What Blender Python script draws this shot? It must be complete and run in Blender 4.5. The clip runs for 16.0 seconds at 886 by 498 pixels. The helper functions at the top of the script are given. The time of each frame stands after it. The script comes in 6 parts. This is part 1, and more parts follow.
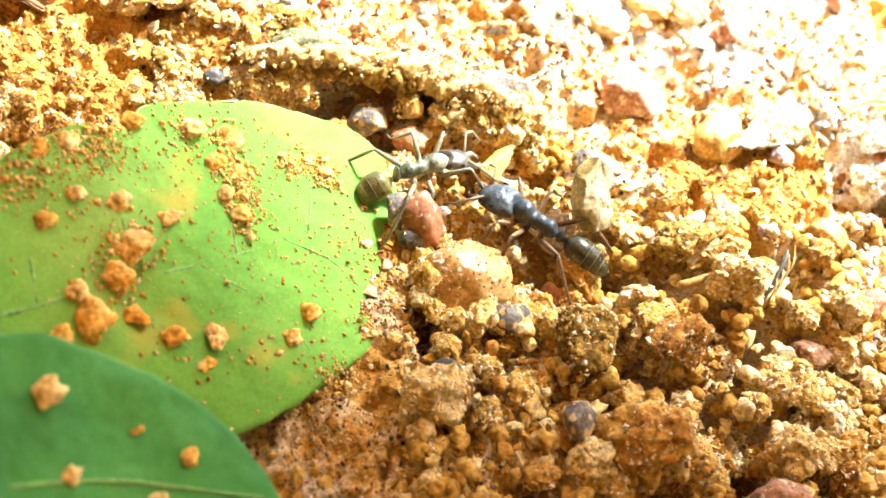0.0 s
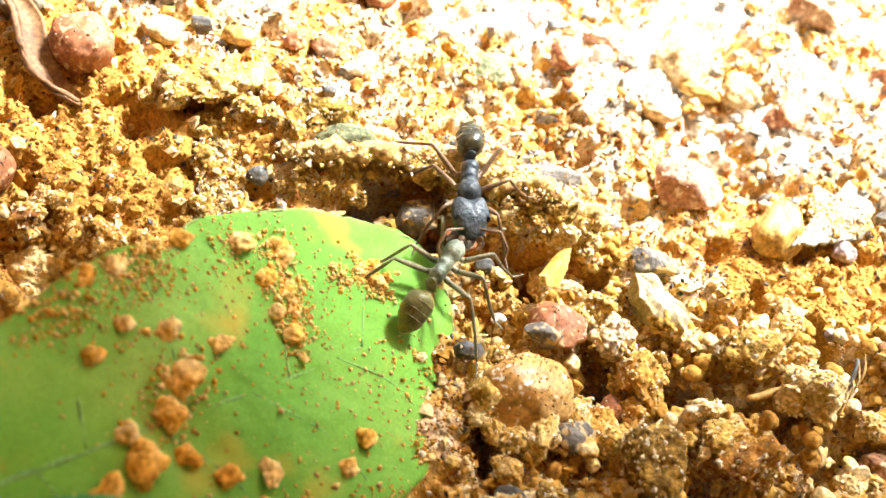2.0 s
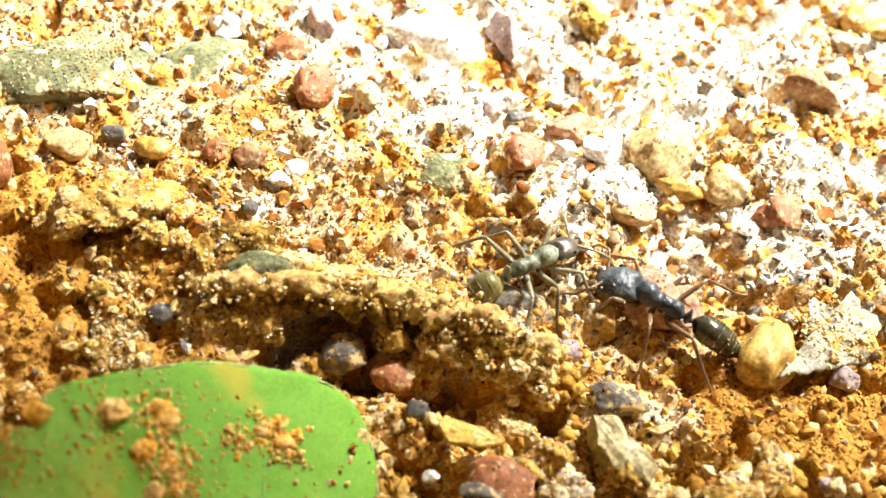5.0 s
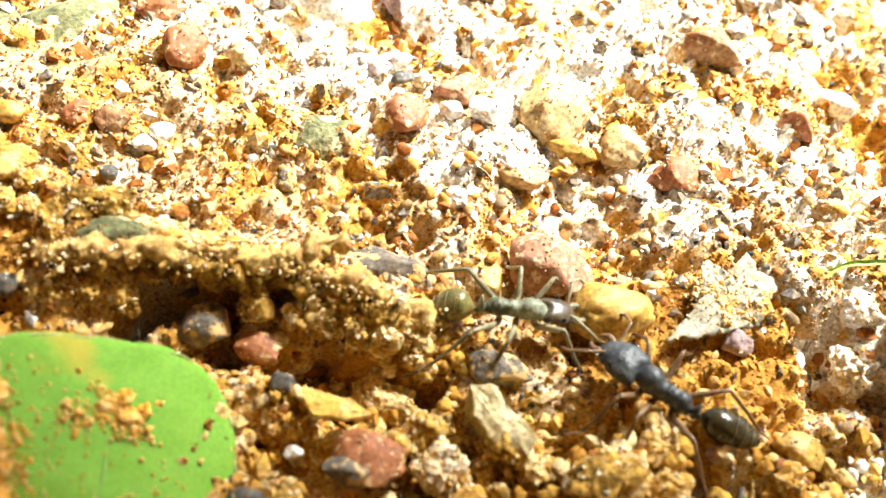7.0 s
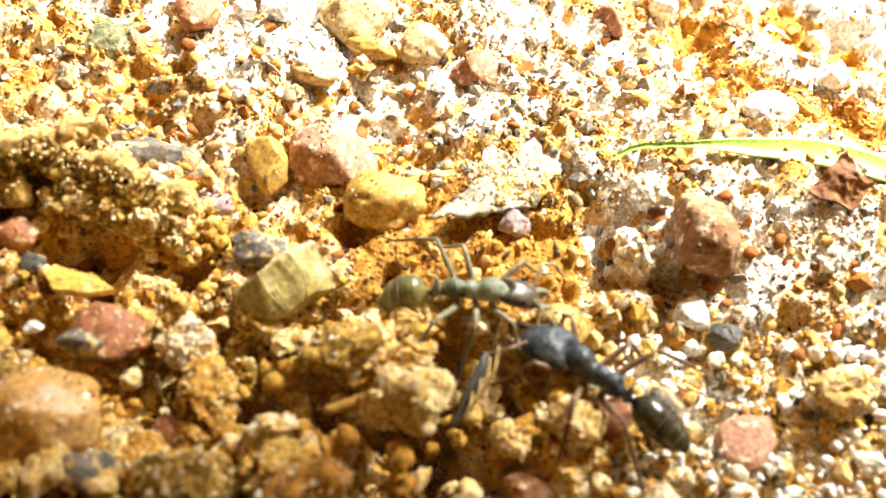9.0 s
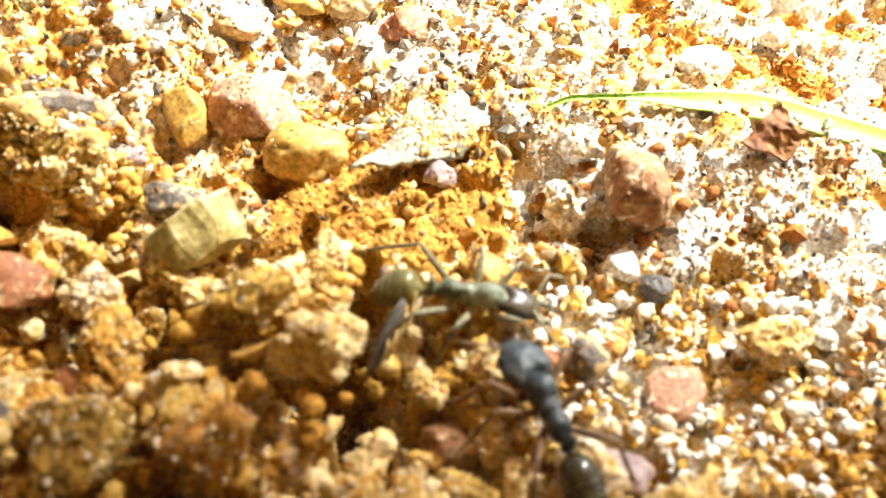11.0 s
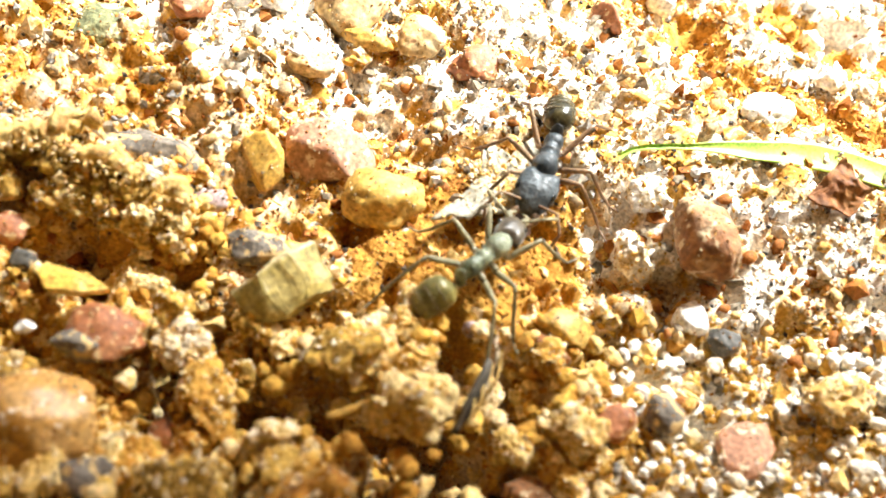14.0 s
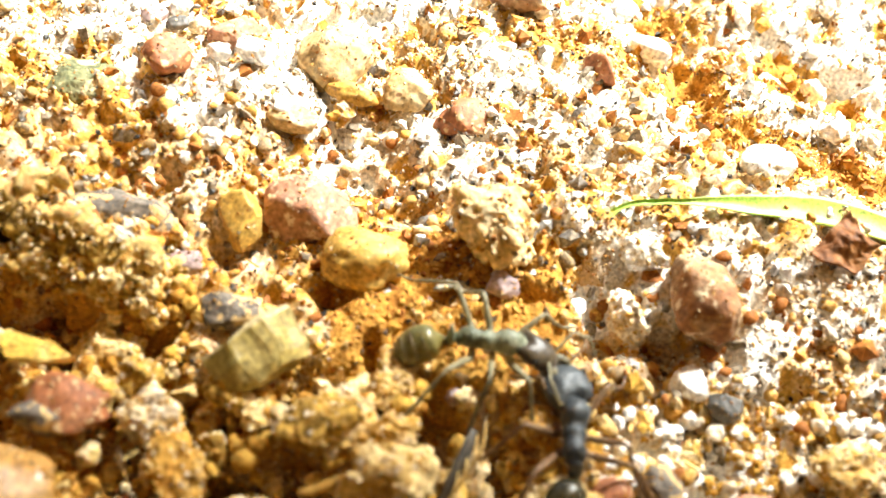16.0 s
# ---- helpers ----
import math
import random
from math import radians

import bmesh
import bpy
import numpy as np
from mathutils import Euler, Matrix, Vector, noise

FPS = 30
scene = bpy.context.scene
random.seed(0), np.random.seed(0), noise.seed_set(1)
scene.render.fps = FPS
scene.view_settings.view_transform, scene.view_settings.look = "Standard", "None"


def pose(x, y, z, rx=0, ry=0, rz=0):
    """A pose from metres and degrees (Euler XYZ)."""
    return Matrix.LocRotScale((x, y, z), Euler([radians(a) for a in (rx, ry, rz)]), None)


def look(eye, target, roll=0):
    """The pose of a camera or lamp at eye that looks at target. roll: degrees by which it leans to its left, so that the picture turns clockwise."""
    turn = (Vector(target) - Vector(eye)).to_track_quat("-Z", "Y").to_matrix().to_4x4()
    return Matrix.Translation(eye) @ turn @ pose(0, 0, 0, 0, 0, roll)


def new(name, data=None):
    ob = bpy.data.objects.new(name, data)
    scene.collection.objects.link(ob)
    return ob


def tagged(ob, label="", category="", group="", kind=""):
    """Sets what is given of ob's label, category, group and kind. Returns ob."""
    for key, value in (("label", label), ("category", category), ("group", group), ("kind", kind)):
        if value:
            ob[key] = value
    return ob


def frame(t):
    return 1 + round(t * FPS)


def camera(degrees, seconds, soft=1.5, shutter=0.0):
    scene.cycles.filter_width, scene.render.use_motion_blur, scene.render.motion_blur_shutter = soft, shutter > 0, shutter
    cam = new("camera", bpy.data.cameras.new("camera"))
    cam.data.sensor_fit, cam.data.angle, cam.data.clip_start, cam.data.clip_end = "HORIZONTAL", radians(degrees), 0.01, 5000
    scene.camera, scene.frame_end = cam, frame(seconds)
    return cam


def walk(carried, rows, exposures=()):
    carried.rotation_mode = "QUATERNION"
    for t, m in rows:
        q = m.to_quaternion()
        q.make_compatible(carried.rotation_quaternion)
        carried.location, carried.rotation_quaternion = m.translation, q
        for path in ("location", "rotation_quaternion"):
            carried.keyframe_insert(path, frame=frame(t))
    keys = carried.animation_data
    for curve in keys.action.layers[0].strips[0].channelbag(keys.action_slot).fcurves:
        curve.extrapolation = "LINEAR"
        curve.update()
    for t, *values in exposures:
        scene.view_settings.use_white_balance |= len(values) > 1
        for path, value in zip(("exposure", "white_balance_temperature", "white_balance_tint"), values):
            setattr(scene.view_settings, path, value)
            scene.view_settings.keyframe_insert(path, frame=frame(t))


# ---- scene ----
MM = 0.001
cam = camera(46.4, 16.0, 1.55)
cam.data.dof.use_dof = True
cam.data.dof.focus_distance = 0.036
cam.data.dof.aperture_fstop = 80.0
METRES, EYE, TILT, LEAN, TURN = 0.05, 0.03001, -56.109, -10.231, 0.0
ROWS = [
    (0.0, 0.0, 0.0, 0.0, 0.0, 0.0, -0.0),
    (0.5, -0.0022, 0.0214, 0.0223, 0.34, 0.32, 0.36),
    (1.0, -0.0234, 0.0441, 0.0375, -0.2, 0.44, 0.41),
    (1.5, -0.0287, 0.0494, 0.0593, -0.05, 0.36, -0.02),
    (2.0, -0.0414, 0.0333, 0.067, -0.25, 0.68, -0.09),
    (2.5, -0.0609, 0.0346, 0.0878, -0.36, 0.4, -0.17),
    (3.0, -0.0648, 0.0536, 0.0985, 0.35, 1.01, -0.18),
    (3.5, -0.0524, 0.0694, 0.1183, 1.32, 0.83, -0.11),
    (4.0, -0.0421, 0.0751, 0.1287, 1.37, 1.2, 0.23),
    (4.5, -0.0188, 0.0843, 0.1457, 2.04, 1.01, 0.47),
    (5.0, 0.0436, 0.1269, 0.1418, 3.1, 2.01, 1.12),
    (7.5, 0.1209, 0.1751, 0.1154, 1.08, 1.79, 2.08),
    (8.0, 0.1555, 0.1714, 0.0862, 2.8, 2.69, 2.41),
    (8.5, 0.1935, 0.1788, 0.0764, 2.83, 2.49, 2.63),
    (9.0, 0.2615, 0.1872, 0.0266, 3.29, 3.08, 3.35),
    (11.5, 0.2977, 0.2065, -0.024, 1.92, 3.92, 3.67),
    (12.0, 0.3062, 0.1665, -0.0835, 1.89, 2.76, 3.12),
    (12.5, 0.2894, 0.1611, -0.0625, 0.49, 0.85, 2.84),
    (13.0, 0.229, 0.1916, 0.0175, -0.26, 0.14, 2.54),
    (13.5, 0.2387, 0.1922, 0.0323, 0.79, 0.98, 2.5),
    (14.0, 0.2386, 0.1933, 0.0465, 1.09, 1.34, 2.49),
    (14.5, 0.2433, 0.2166, 0.0618, 1.58, 1.66, 2.71),
    (15.0, 0.25, 0.233, 0.0827, 2.05, 1.32, 2.67),
    (15.5, 0.256, 0.2241, 0.0793, 1.99, 2.19, 2.69),
    (16.0, 0.2556, 0.2226, 0.0533, 1.86, 4.16, 2.89),
]
EXPOSURES = [(0.0, 3.94, 5700, 3), (1.0, 3.59, 5800, 3), (2.0, 3.35, 5850, 3), (3.5, 2.84, 6200, 3), (4.5, 2.46, 6500, 3), (5.0, 2.31, 6500, 3), (7.5, 2.43, 6500, 3), (8.5, 2.43, 6500, 3), (9.0, 2.63, 6500, 3), (11.5, 2.96, 6200, 3), (12.0, 3.54, 5850, 3), (12.5, 3.54, 5800, 3), (13.0, 3.36, 6000, 3), (13.5, 3.03, 6200, 3), (14.5, 2.53, 6300, 3), (16.0, 2.53, 6500, 3)]
walk(cam, [(t, pose(0, 0, EYE, TILT, LEAN, TURN) @ pose(METRES * x, METRES * y, METRES * z, 90 + pitch, roll, yaw)) for t, x, y, z, yaw, pitch, roll in ROWS], EXPOSURES)

# ---- light: open sky, and a hazy sun past the edge of an added, unseen roof ----
SUN_AZ, SUN_EL = 48.0, 50.0  # azimuth from +x towards +y, elevation
world = bpy.data.worlds.new("sky")
scene.world = world
world.use_nodes = True
wn = world.node_tree.nodes
sky = wn.new("ShaderNodeTexSky")
sky.sky_type, sky.sun_disc = "NISHITA", False
sky.sun_elevation, sky.sun_rotation = radians(SUN_EL), radians(90.0 - SUN_AZ)
wn["Background"].inputs[1].default_value = 0.025
sky.ozone_density, sky.dust_density, sky.air_density = 0.7, 3.0, 1.0
world.node_tree.links.new(sky.outputs[0], wn["Background"].inputs[0])
sun = new("sun", bpy.data.lights.new("sun", "SUN"))
sun.data.energy, sun.data.angle, sun.data.color = 5.0, radians(14.0), (1.0, 0.98, 0.975)
sun_way = Vector((math.cos(radians(SUN_AZ)) * math.cos(radians(SUN_EL)), math.sin(radians(SUN_AZ)) * math.cos(radians(SUN_EL)), math.sin(radians(SUN_EL))))
sun.matrix_world = look(sun_way * 3.0, (0.015, 0.025, 0.0))


# ---- noise and mesh tools (all shapes are in millimetres) ----
def lattice(ix, iy, iz, seed):
    h = (ix * 374761393 + iy * 668265263 + iz * 2147483647 + seed * 974634777) & 0xFFFFFFFF
    h = ((h ^ (h >> 13)) * 1274126177) & 0xFFFFFFFF
    h = ((h ^ (h >> 16)) * 2246822519) & 0xFFFFFFFF
    return ((h ^ (h >> 15)) & 0xFFFF) / 32767.5 - 1.0


def smooth_noise(p, seed=0):
    p = np.asarray(p, float)
    cell = np.floor(p).astype(np.int64)
    f = p - cell
    f = f * f * (3 - 2 * f)
    total = 0.0
    for dx in (0, 1):
        for dy in (0, 1):
            for dz in (0, 1):
                w = (f[:, 0] if dx else 1 - f[:, 0]) * (f[:, 1] if dy else 1 - f[:, 1]) * (f[:, 2] if dz else 1 - f[:, 2])
                total = total + w * lattice(cell[:, 0] + dx, cell[:, 1] + dy, cell[:, 2] + dz, seed)
    return total


def fbm(p, seed=0, octaves=3):
    p, total, amp = np.asarray(p, float), 0.0, 1.0
    for k in range(octaves):
        total, amp, p = total + amp * smooth_noise(p, seed + k), amp * 0.5, p * 2.03
    return total


def cells(p, seed=0):
    """Distance to the nearest of scattered points, one to a unit cell."""
    p = np.asarray(p, float)
    base, best = np.floor(p).astype(np.int64), np.full(len(p), 9.0)
    for dx in (-1, 0, 1):
        for dy in (-1, 0, 1):
            for dz in (-1, 0, 1):
                c = base + np.array([dx, dy, dz])
                q = c + 0.5 + 0.45 * np.stack([lattice(c[:, 0], c[:, 1], c[:, 2], seed + j) for j in range(3)], 1)
                best = np.minimum(best, ((p - q) ** 2).sum(1))
    return np.sqrt(best)


def crumbs(p, size, seed=0):
    """Rounded bumps of about that size, packed together: 1 on a bump's top, below 0 in the gaps."""
    d = cells(np.asarray(p, float) / size + 0.35 * np.stack([smooth_noise(np.asarray(p, float) / size * 0.9, seed + 40 + j) for j in range(3)], 1), seed)
    return 1 - (d / 0.62) ** 2


# broad swells, hollows and pits of the soil: x, y, height, width
BUMPS = [(10.5, 32.8, 1.1, 2.5), (14.5, 31, -1.1, 2.2), (9.7, 26, -0.5, 2.0), (13, 29.8, -0.4, 2.5), (-5, 30, 0.9, 2.5), (0.5, 35.8, 0.7, 3.0)]
BUMPS += [(9.9, 19.8, -1.1, 1.8), (17, 20, 0.8, 3.0), (12.5, 18.3, 0.6, 2.0), (25.5, 22, -0.7, 3.0), (22, 28.6, 0.7, 2.5), (29.5, 28.3, 1.1, 3.0)]
BUMPS += [(19.8, 38.7, 0.9, 4.0), (24.4, 24.9, -0.7, 0.5), (-1.0, 28.4, 0.9, 1.3), (2.2, 28.4, 1.1, 1.2), (5.2, 28.0, 1.0, 1.2), (8.3, 26.9, 0.6, 1.0), (23.6, 13.4, -1.8, 1.4), (21.6, 13.3, -1.4, 0.9), (29.8, 14.3, -1.2, 1.1)]
BUMPS += [(-10.5, 22.9, -1.8, 0.6), (-9.6, 21.9, -1.6, 0.5), (-5.0, 27.9, -1.4, 0.4), (-7.9, 29.0, -1.5, 0.5), (-5.4, 29.2, -1.3, 0.35), (8.9, 20.7, -1.6, 0.5), (17.4, 18.4, -1.8, 0.6), (24.0, 25.2, -1.3, 0.35), (16.9, 20.2, -1.7, 0.5), (14.2, 26.2, -1.0, 0.4), (-11.4, 29.6, -1.1, 0.5), (11.4, 21.7, -1.3, 0.45), (13.2, 20.0, -1.6, 0.5), (19.9, 17.4, -1.6, 0.5), (23.0, 27.4, -1.2, 0.4)]

# the ledge below the twig, with holes beneath it
BUMPS += [(-0.5, 27.0, 0.4, 1.0), (5.8, 26.7, 0.5, 0.9), (7.3, 26.0, 0.45, 0.9), (7.3, 24.3, -0.8, 0.8), (9.3, 24.2, -0.5, 0.6), (2.6, 25.6, -0.5, 0.8)]
BUMPS += [(x, y, -6.0, w) for x, y, w in ((0.8, 27.0, 0.4), (1.5, 27.2, 0.46), (2.3, 27.4, 0.5), (3.1, 27.4, 0.44), (4.65, 27.3, 0.4), (5.2, 27.35, 0.34), (3.4, 25.7, 0.42), (5.3, 25.1, 0.4), (6.2, 25.8, 0.28), (7.7, 24.8, 0.3), (6.6, 24.3, 0.35), (8.8, 24.2, 0.3), (0.3, 26.0, 0.3), (6.9, 25.0, 0.25), (9.5, 24.6, 0.25))]
BUMPS += [(22.2, 26.3, -1.7, 0.55), (22.7, 25.2, -1.3, 0.45), (21.8, 24.8, -1.0, 0.45), (18.2, 20.5, -1.6, 0.6), (21.8, 27.0, -0.9, 0.5)]
PITS = [(17.6, 18.7, 0.7), (18.6, 17.9, 0.7), (19.6, 16.5, 0.8), (24.5, 20.1, 0.4), (11.2, 19.7, 0.45), (12.2, 16.2, 0.6), (13.8, 19.3, 0.5), (16.3, 16.8, 0.45), (14.5, 17.7, 0.45), (13.0, 15.8, 0.45), (11.0, 13.2, 0.5), (15.3, 12.5, 0.6), (23.6, 12.6, 0.8), (25.8, 13.9, 0.5), (18.5, 21.3, 0.55), (19.0, 20.1, 0.45), (8.8, 19.7, 0.4), (8.4, 18.5, 0.4), (21.3, 19.4, 0.4), (13.2, 22.6, 0.4), (10.6, 22.8, 0.35), (9.1, 20.5, 0.4), (25.1, 21.1, 0.35), (7.6, 16.2, 0.45), (9.4, 15.2, 0.4), (14.7, 14.9, 0.5), (11.1, 14.9, 0.35), (14.7, 18.0, 0.55), (15.7, 14.0, 0.6), (16.2, 12.9, 0.55), (13.6, 15.6, 0.5), (11.3, 14.4, 0.5), (11.7, 16.2, 0.55), (18.5, 12.4, 0.5), (20.0, 16.3, 0.55), (19.0, 18.4, 0.45), (22.0, 13.2, 0.9), (12.6, 11.8, 0.5)]  # dark gaps between clods: x, y, width
BUMPS += [(x, y, -4.6, 0.52 * w) for x, y, w in PITS]
TRENCHES = [(26.4, 39.5), (26.7, 37.2), (27.1, 35.8), (28.4, 33.9), (30.1, 32.7), (32.1, 31.9), (36.0, 31.2), (30.6, 38.0), (31.8, 37.2), (33.2, 36.4), (35.5, 36.0)]  # orange troughs in the bright sand
BUMPS += [(x, y, -0.9, 1.0) for x, y in TRENCHES]


def swell(x, y):
    return sum(a * np.exp(-((x - u) ** 2 + (y - v) ** 2) / (2 * s * s)) for u, v, a, s in BUMPS)


def sunlit_pale_from(y):
    """How far along x the whitish sand begins, its sunlight put into the colour."""
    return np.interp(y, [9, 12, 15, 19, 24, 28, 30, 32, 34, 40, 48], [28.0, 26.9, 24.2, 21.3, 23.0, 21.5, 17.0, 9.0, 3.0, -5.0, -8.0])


def soil_height(x, y):
    x, y = np.atleast_1d(np.asarray(x, float)), np.atleast_1d(np.asarray(y, float))
    p = np.stack([x, y, 0 * x], 1)
    h = swell(x, y) + 0.2 * fbm(p / 2.6, 11, 2) + 0.15 * fbm(p / 0.95, 21, 2) + 0.1 * fbm(p / 0.33, 31, 2)
    h = h + 0.3 * crumbs(p, 1.1, 3) * np.clip(0.6 + smooth_noise(p / 4.0, 61), 0, 1) + 0.2 * crumbs(p, 0.5, 5) * np.clip(0.8 + smooth_noise(p / 2.5, 63), 0.2, 1.3)
    # pits and cracks, deepest among the loose clods of the near side
    h = h - 1.3 * np.clip(fbm(p / 0.9, 81, 2) - 0.38, 0, 0.8)
    near = np.clip((23.5 - y) / 3.0, 0, 1) * np.clip((x - 4.0) / 2.0, 0, 1) * np.clip((34.0 - 0.5 * x - y + 10.0) / 6.0, 0.12, 1)
    near = near * np.clip((sunlit_pale_from(y) + 0.5 - x) / 3.0, 0.12, 1)
    near = np.maximum(near, 0.4 * np.clip((-4.5 - x) / 2.0, 0, 1) * np.clip((27.0 - y) / 2.5, 0, 1) * np.clip((y - 15.0) / 3.0, 0, 1))
    return h - near * (0.3 + 4.6 * np.clip(1.7 * (fbm(p / 1.7, 91, 2) - 0.02), 0, 1))


def leaf_height(x, y):
    return 2.69 - 0.4445 * (x + 2.28) + 0.065 * (y - 21.5)


def mesh_of(name, verts, faces, smooth=True, mat=None):
    """A mesh from arrays in millimetres; the faces are triangles or quads."""
    verts, faces = np.asarray(verts, float) * MM, np.asarray(faces, np.int64)
    k = faces.shape[1]
    me = bpy.data.meshes.new(name)
    me.vertices.add(len(verts))
    me.vertices.foreach_set("co", verts.ravel())
    me.loops.add(faces.size)
    me.loops.foreach_set("vertex_index", faces.ravel())
    me.polygons.add(len(faces))
    me.polygons.foreach_set("loop_start", np.arange(0, faces.size, k))
    me.update(calc_edges=True)
    me.validate()
    me.polygons.foreach_set("use_smooth", np.full(len(me.polygons), smooth))
    if mat:
        me.materials.append(mat)
    return me


def ball(sub):
    bm = bmesh.new()
    bmesh.ops.create_icosphere(bm, subdivisions=sub, radius=1.0)
    bm.verts.ensure_lookup_table()
    v = np.array([x.co[:] for x in bm.verts])
    f = np.array([[x.index for x in g.verts] for g in bm.faces])
    bm.free()
    return v, f


BALLS = {k: ball(k) for k in (1, 2, 3, 4, 5)}
BALLS[0] = (np.array([(1, 0, 0), (-1, 0, 0), (0, 1, 0), (0, -1, 0), (0, 0, 1), (0, 0, -1)], float), np.array([(0, 2, 4), (2, 1, 4), (1, 3, 4), (3, 0, 4), (2, 0, 5), (1, 2, 5), (3, 1, 5), (0, 3, 5)]))


def turns(n, rng):
    q = rng.normal(size=(n, 4))
    q /= np.linalg.norm(q, axis=1)[:, None]
    w, x, y, z = q.T
    return np.stack([1 - 2 * (y * y + z * z), 2 * (x * y - z * w), 2 * (x * z + y * w), 2 * (x * y + z * w), 1 - 2 * (x * x + z * z), 2 * (y * z - x * w), 2 * (x * z - y * w), 2 * (y * z + x * w), 1 - 2 * (x * x + y * y)], 1).reshape(-1, 3, 3)


def grains(centres, radii, rng, sub=1, rough=0.28):
    """Verts and faces of many uneven grains."""
    v, f = BALLS[sub]
    n = len(centres)
    shape = v[None] * (1 + rough * rng.uniform(-1, 1, (n, len(v), 1)) * (1 if sub < 2 else 0.5))
    shape = shape * rng.uniform(0.5, 1.35, (n, 1, 3)) * np.asarray(radii)[:, None, None]
    shape = np.einsum("nij,nkj->nki", turns(n, rng), shape) + np.asarray(centres)[:, None]
    return shape.reshape(-1, 3), (f[None] + np.arange(n)[:, None, None] * len(v)).reshape(-1, 3)


def joined(pieces):
    vs, fs, at = [], [], 0
    for v, f in pieces:
        vs.append(v)
        fs.append(np.asarray(f) + at)
        at += len(v)
    return np.concatenate(vs), np.concatenate(fs)


def tube(points, radii, sides=8, seed=None, rough=0.0):
    """A closed round tube along points, quads split into triangles."""
    points, out = np.asarray(points, float), []
    n = len(points)
    radii = np.broadcast_to(np.asarray(radii, float), (n,))
    way = np.gradient(points, axis=0)
    way /= np.linalg.norm(way, axis=1)[:, None]
    ref = np.array([0.0, 0.0, 1.0]) if abs(way[:, 2]).max() < 0.95 else np.array([0.31, 0.95, 0.02])
    for k in range(n):
        a = np.cross(way[k], ref)
        a /= np.linalg.norm(a)
        b = np.cross(a, way[k])
        th = np.linspace(0, 2 * math.pi, sides, endpoint=False)[:, None]
        out.append(points[k] + radii[k] * (np.cos(th) * a + np.sin(th) * b))
    v = np.concatenate(out + [points[:1], points[-1:]])
    if rough:
        v = v + rough * np.stack([fbm(v / 0.5, seed + k, 3) for k in range(3)], 1)
    f, top = [], n * sides
    for k in range(n - 1):
        for s in range(sides):
            a, b, c, d = k * sides + s, k * sides + (s + 1) % sides, (k + 1) * sides + (s + 1) % sides, (k + 1) * sides + s
            f += [(a, b, c), (a, c, d)]
    for s in range(sides):
        f += [(top, (s + 1) % sides, s), (top + 1, (n - 1) * sides + s, (n - 1) * sides + (s + 1) % sides)]
    return v, np.array(f)


def spline(points, n):
    """A smooth line of n points through the given ones."""
    p = np.asarray(points, float)
    p = np.vstack([2 * p[0] - p[1], p, 2 * p[-1] - p[-2]])
    out = []
    for u in np.linspace(0, len(p) - 3 - 1e-9, n):
        k = int(u)
        t, (a, b, c, d) = u - k, p[k : k + 4]
        out.append(0.5 * (2 * b + (c - a) * t + (2 * a - 5 * b + 4 * c - d) * t * t + (3 * b - a - 3 * c + d) * t**3))
    return np.array(out)


def thing(name, me, x, y, z, label, category, rx=0, ry=0, rz=0, group="", kind=""):
    ob = new(name, me)
    ob.matrix_world = pose(x * MM, y * MM, z * MM, rx, ry, rz)
    return tagged(ob, label, category, group, kind)


def part(name, me, parent, label="", at=(0, 0, 0), turn=(0, 0, 0)):
    ob = new(name, me)
    ob.parent = parent
    ob.matrix_basis = pose(at[0] * MM, at[1] * MM, at[2] * MM, *turn)
    return tagged(ob, label)


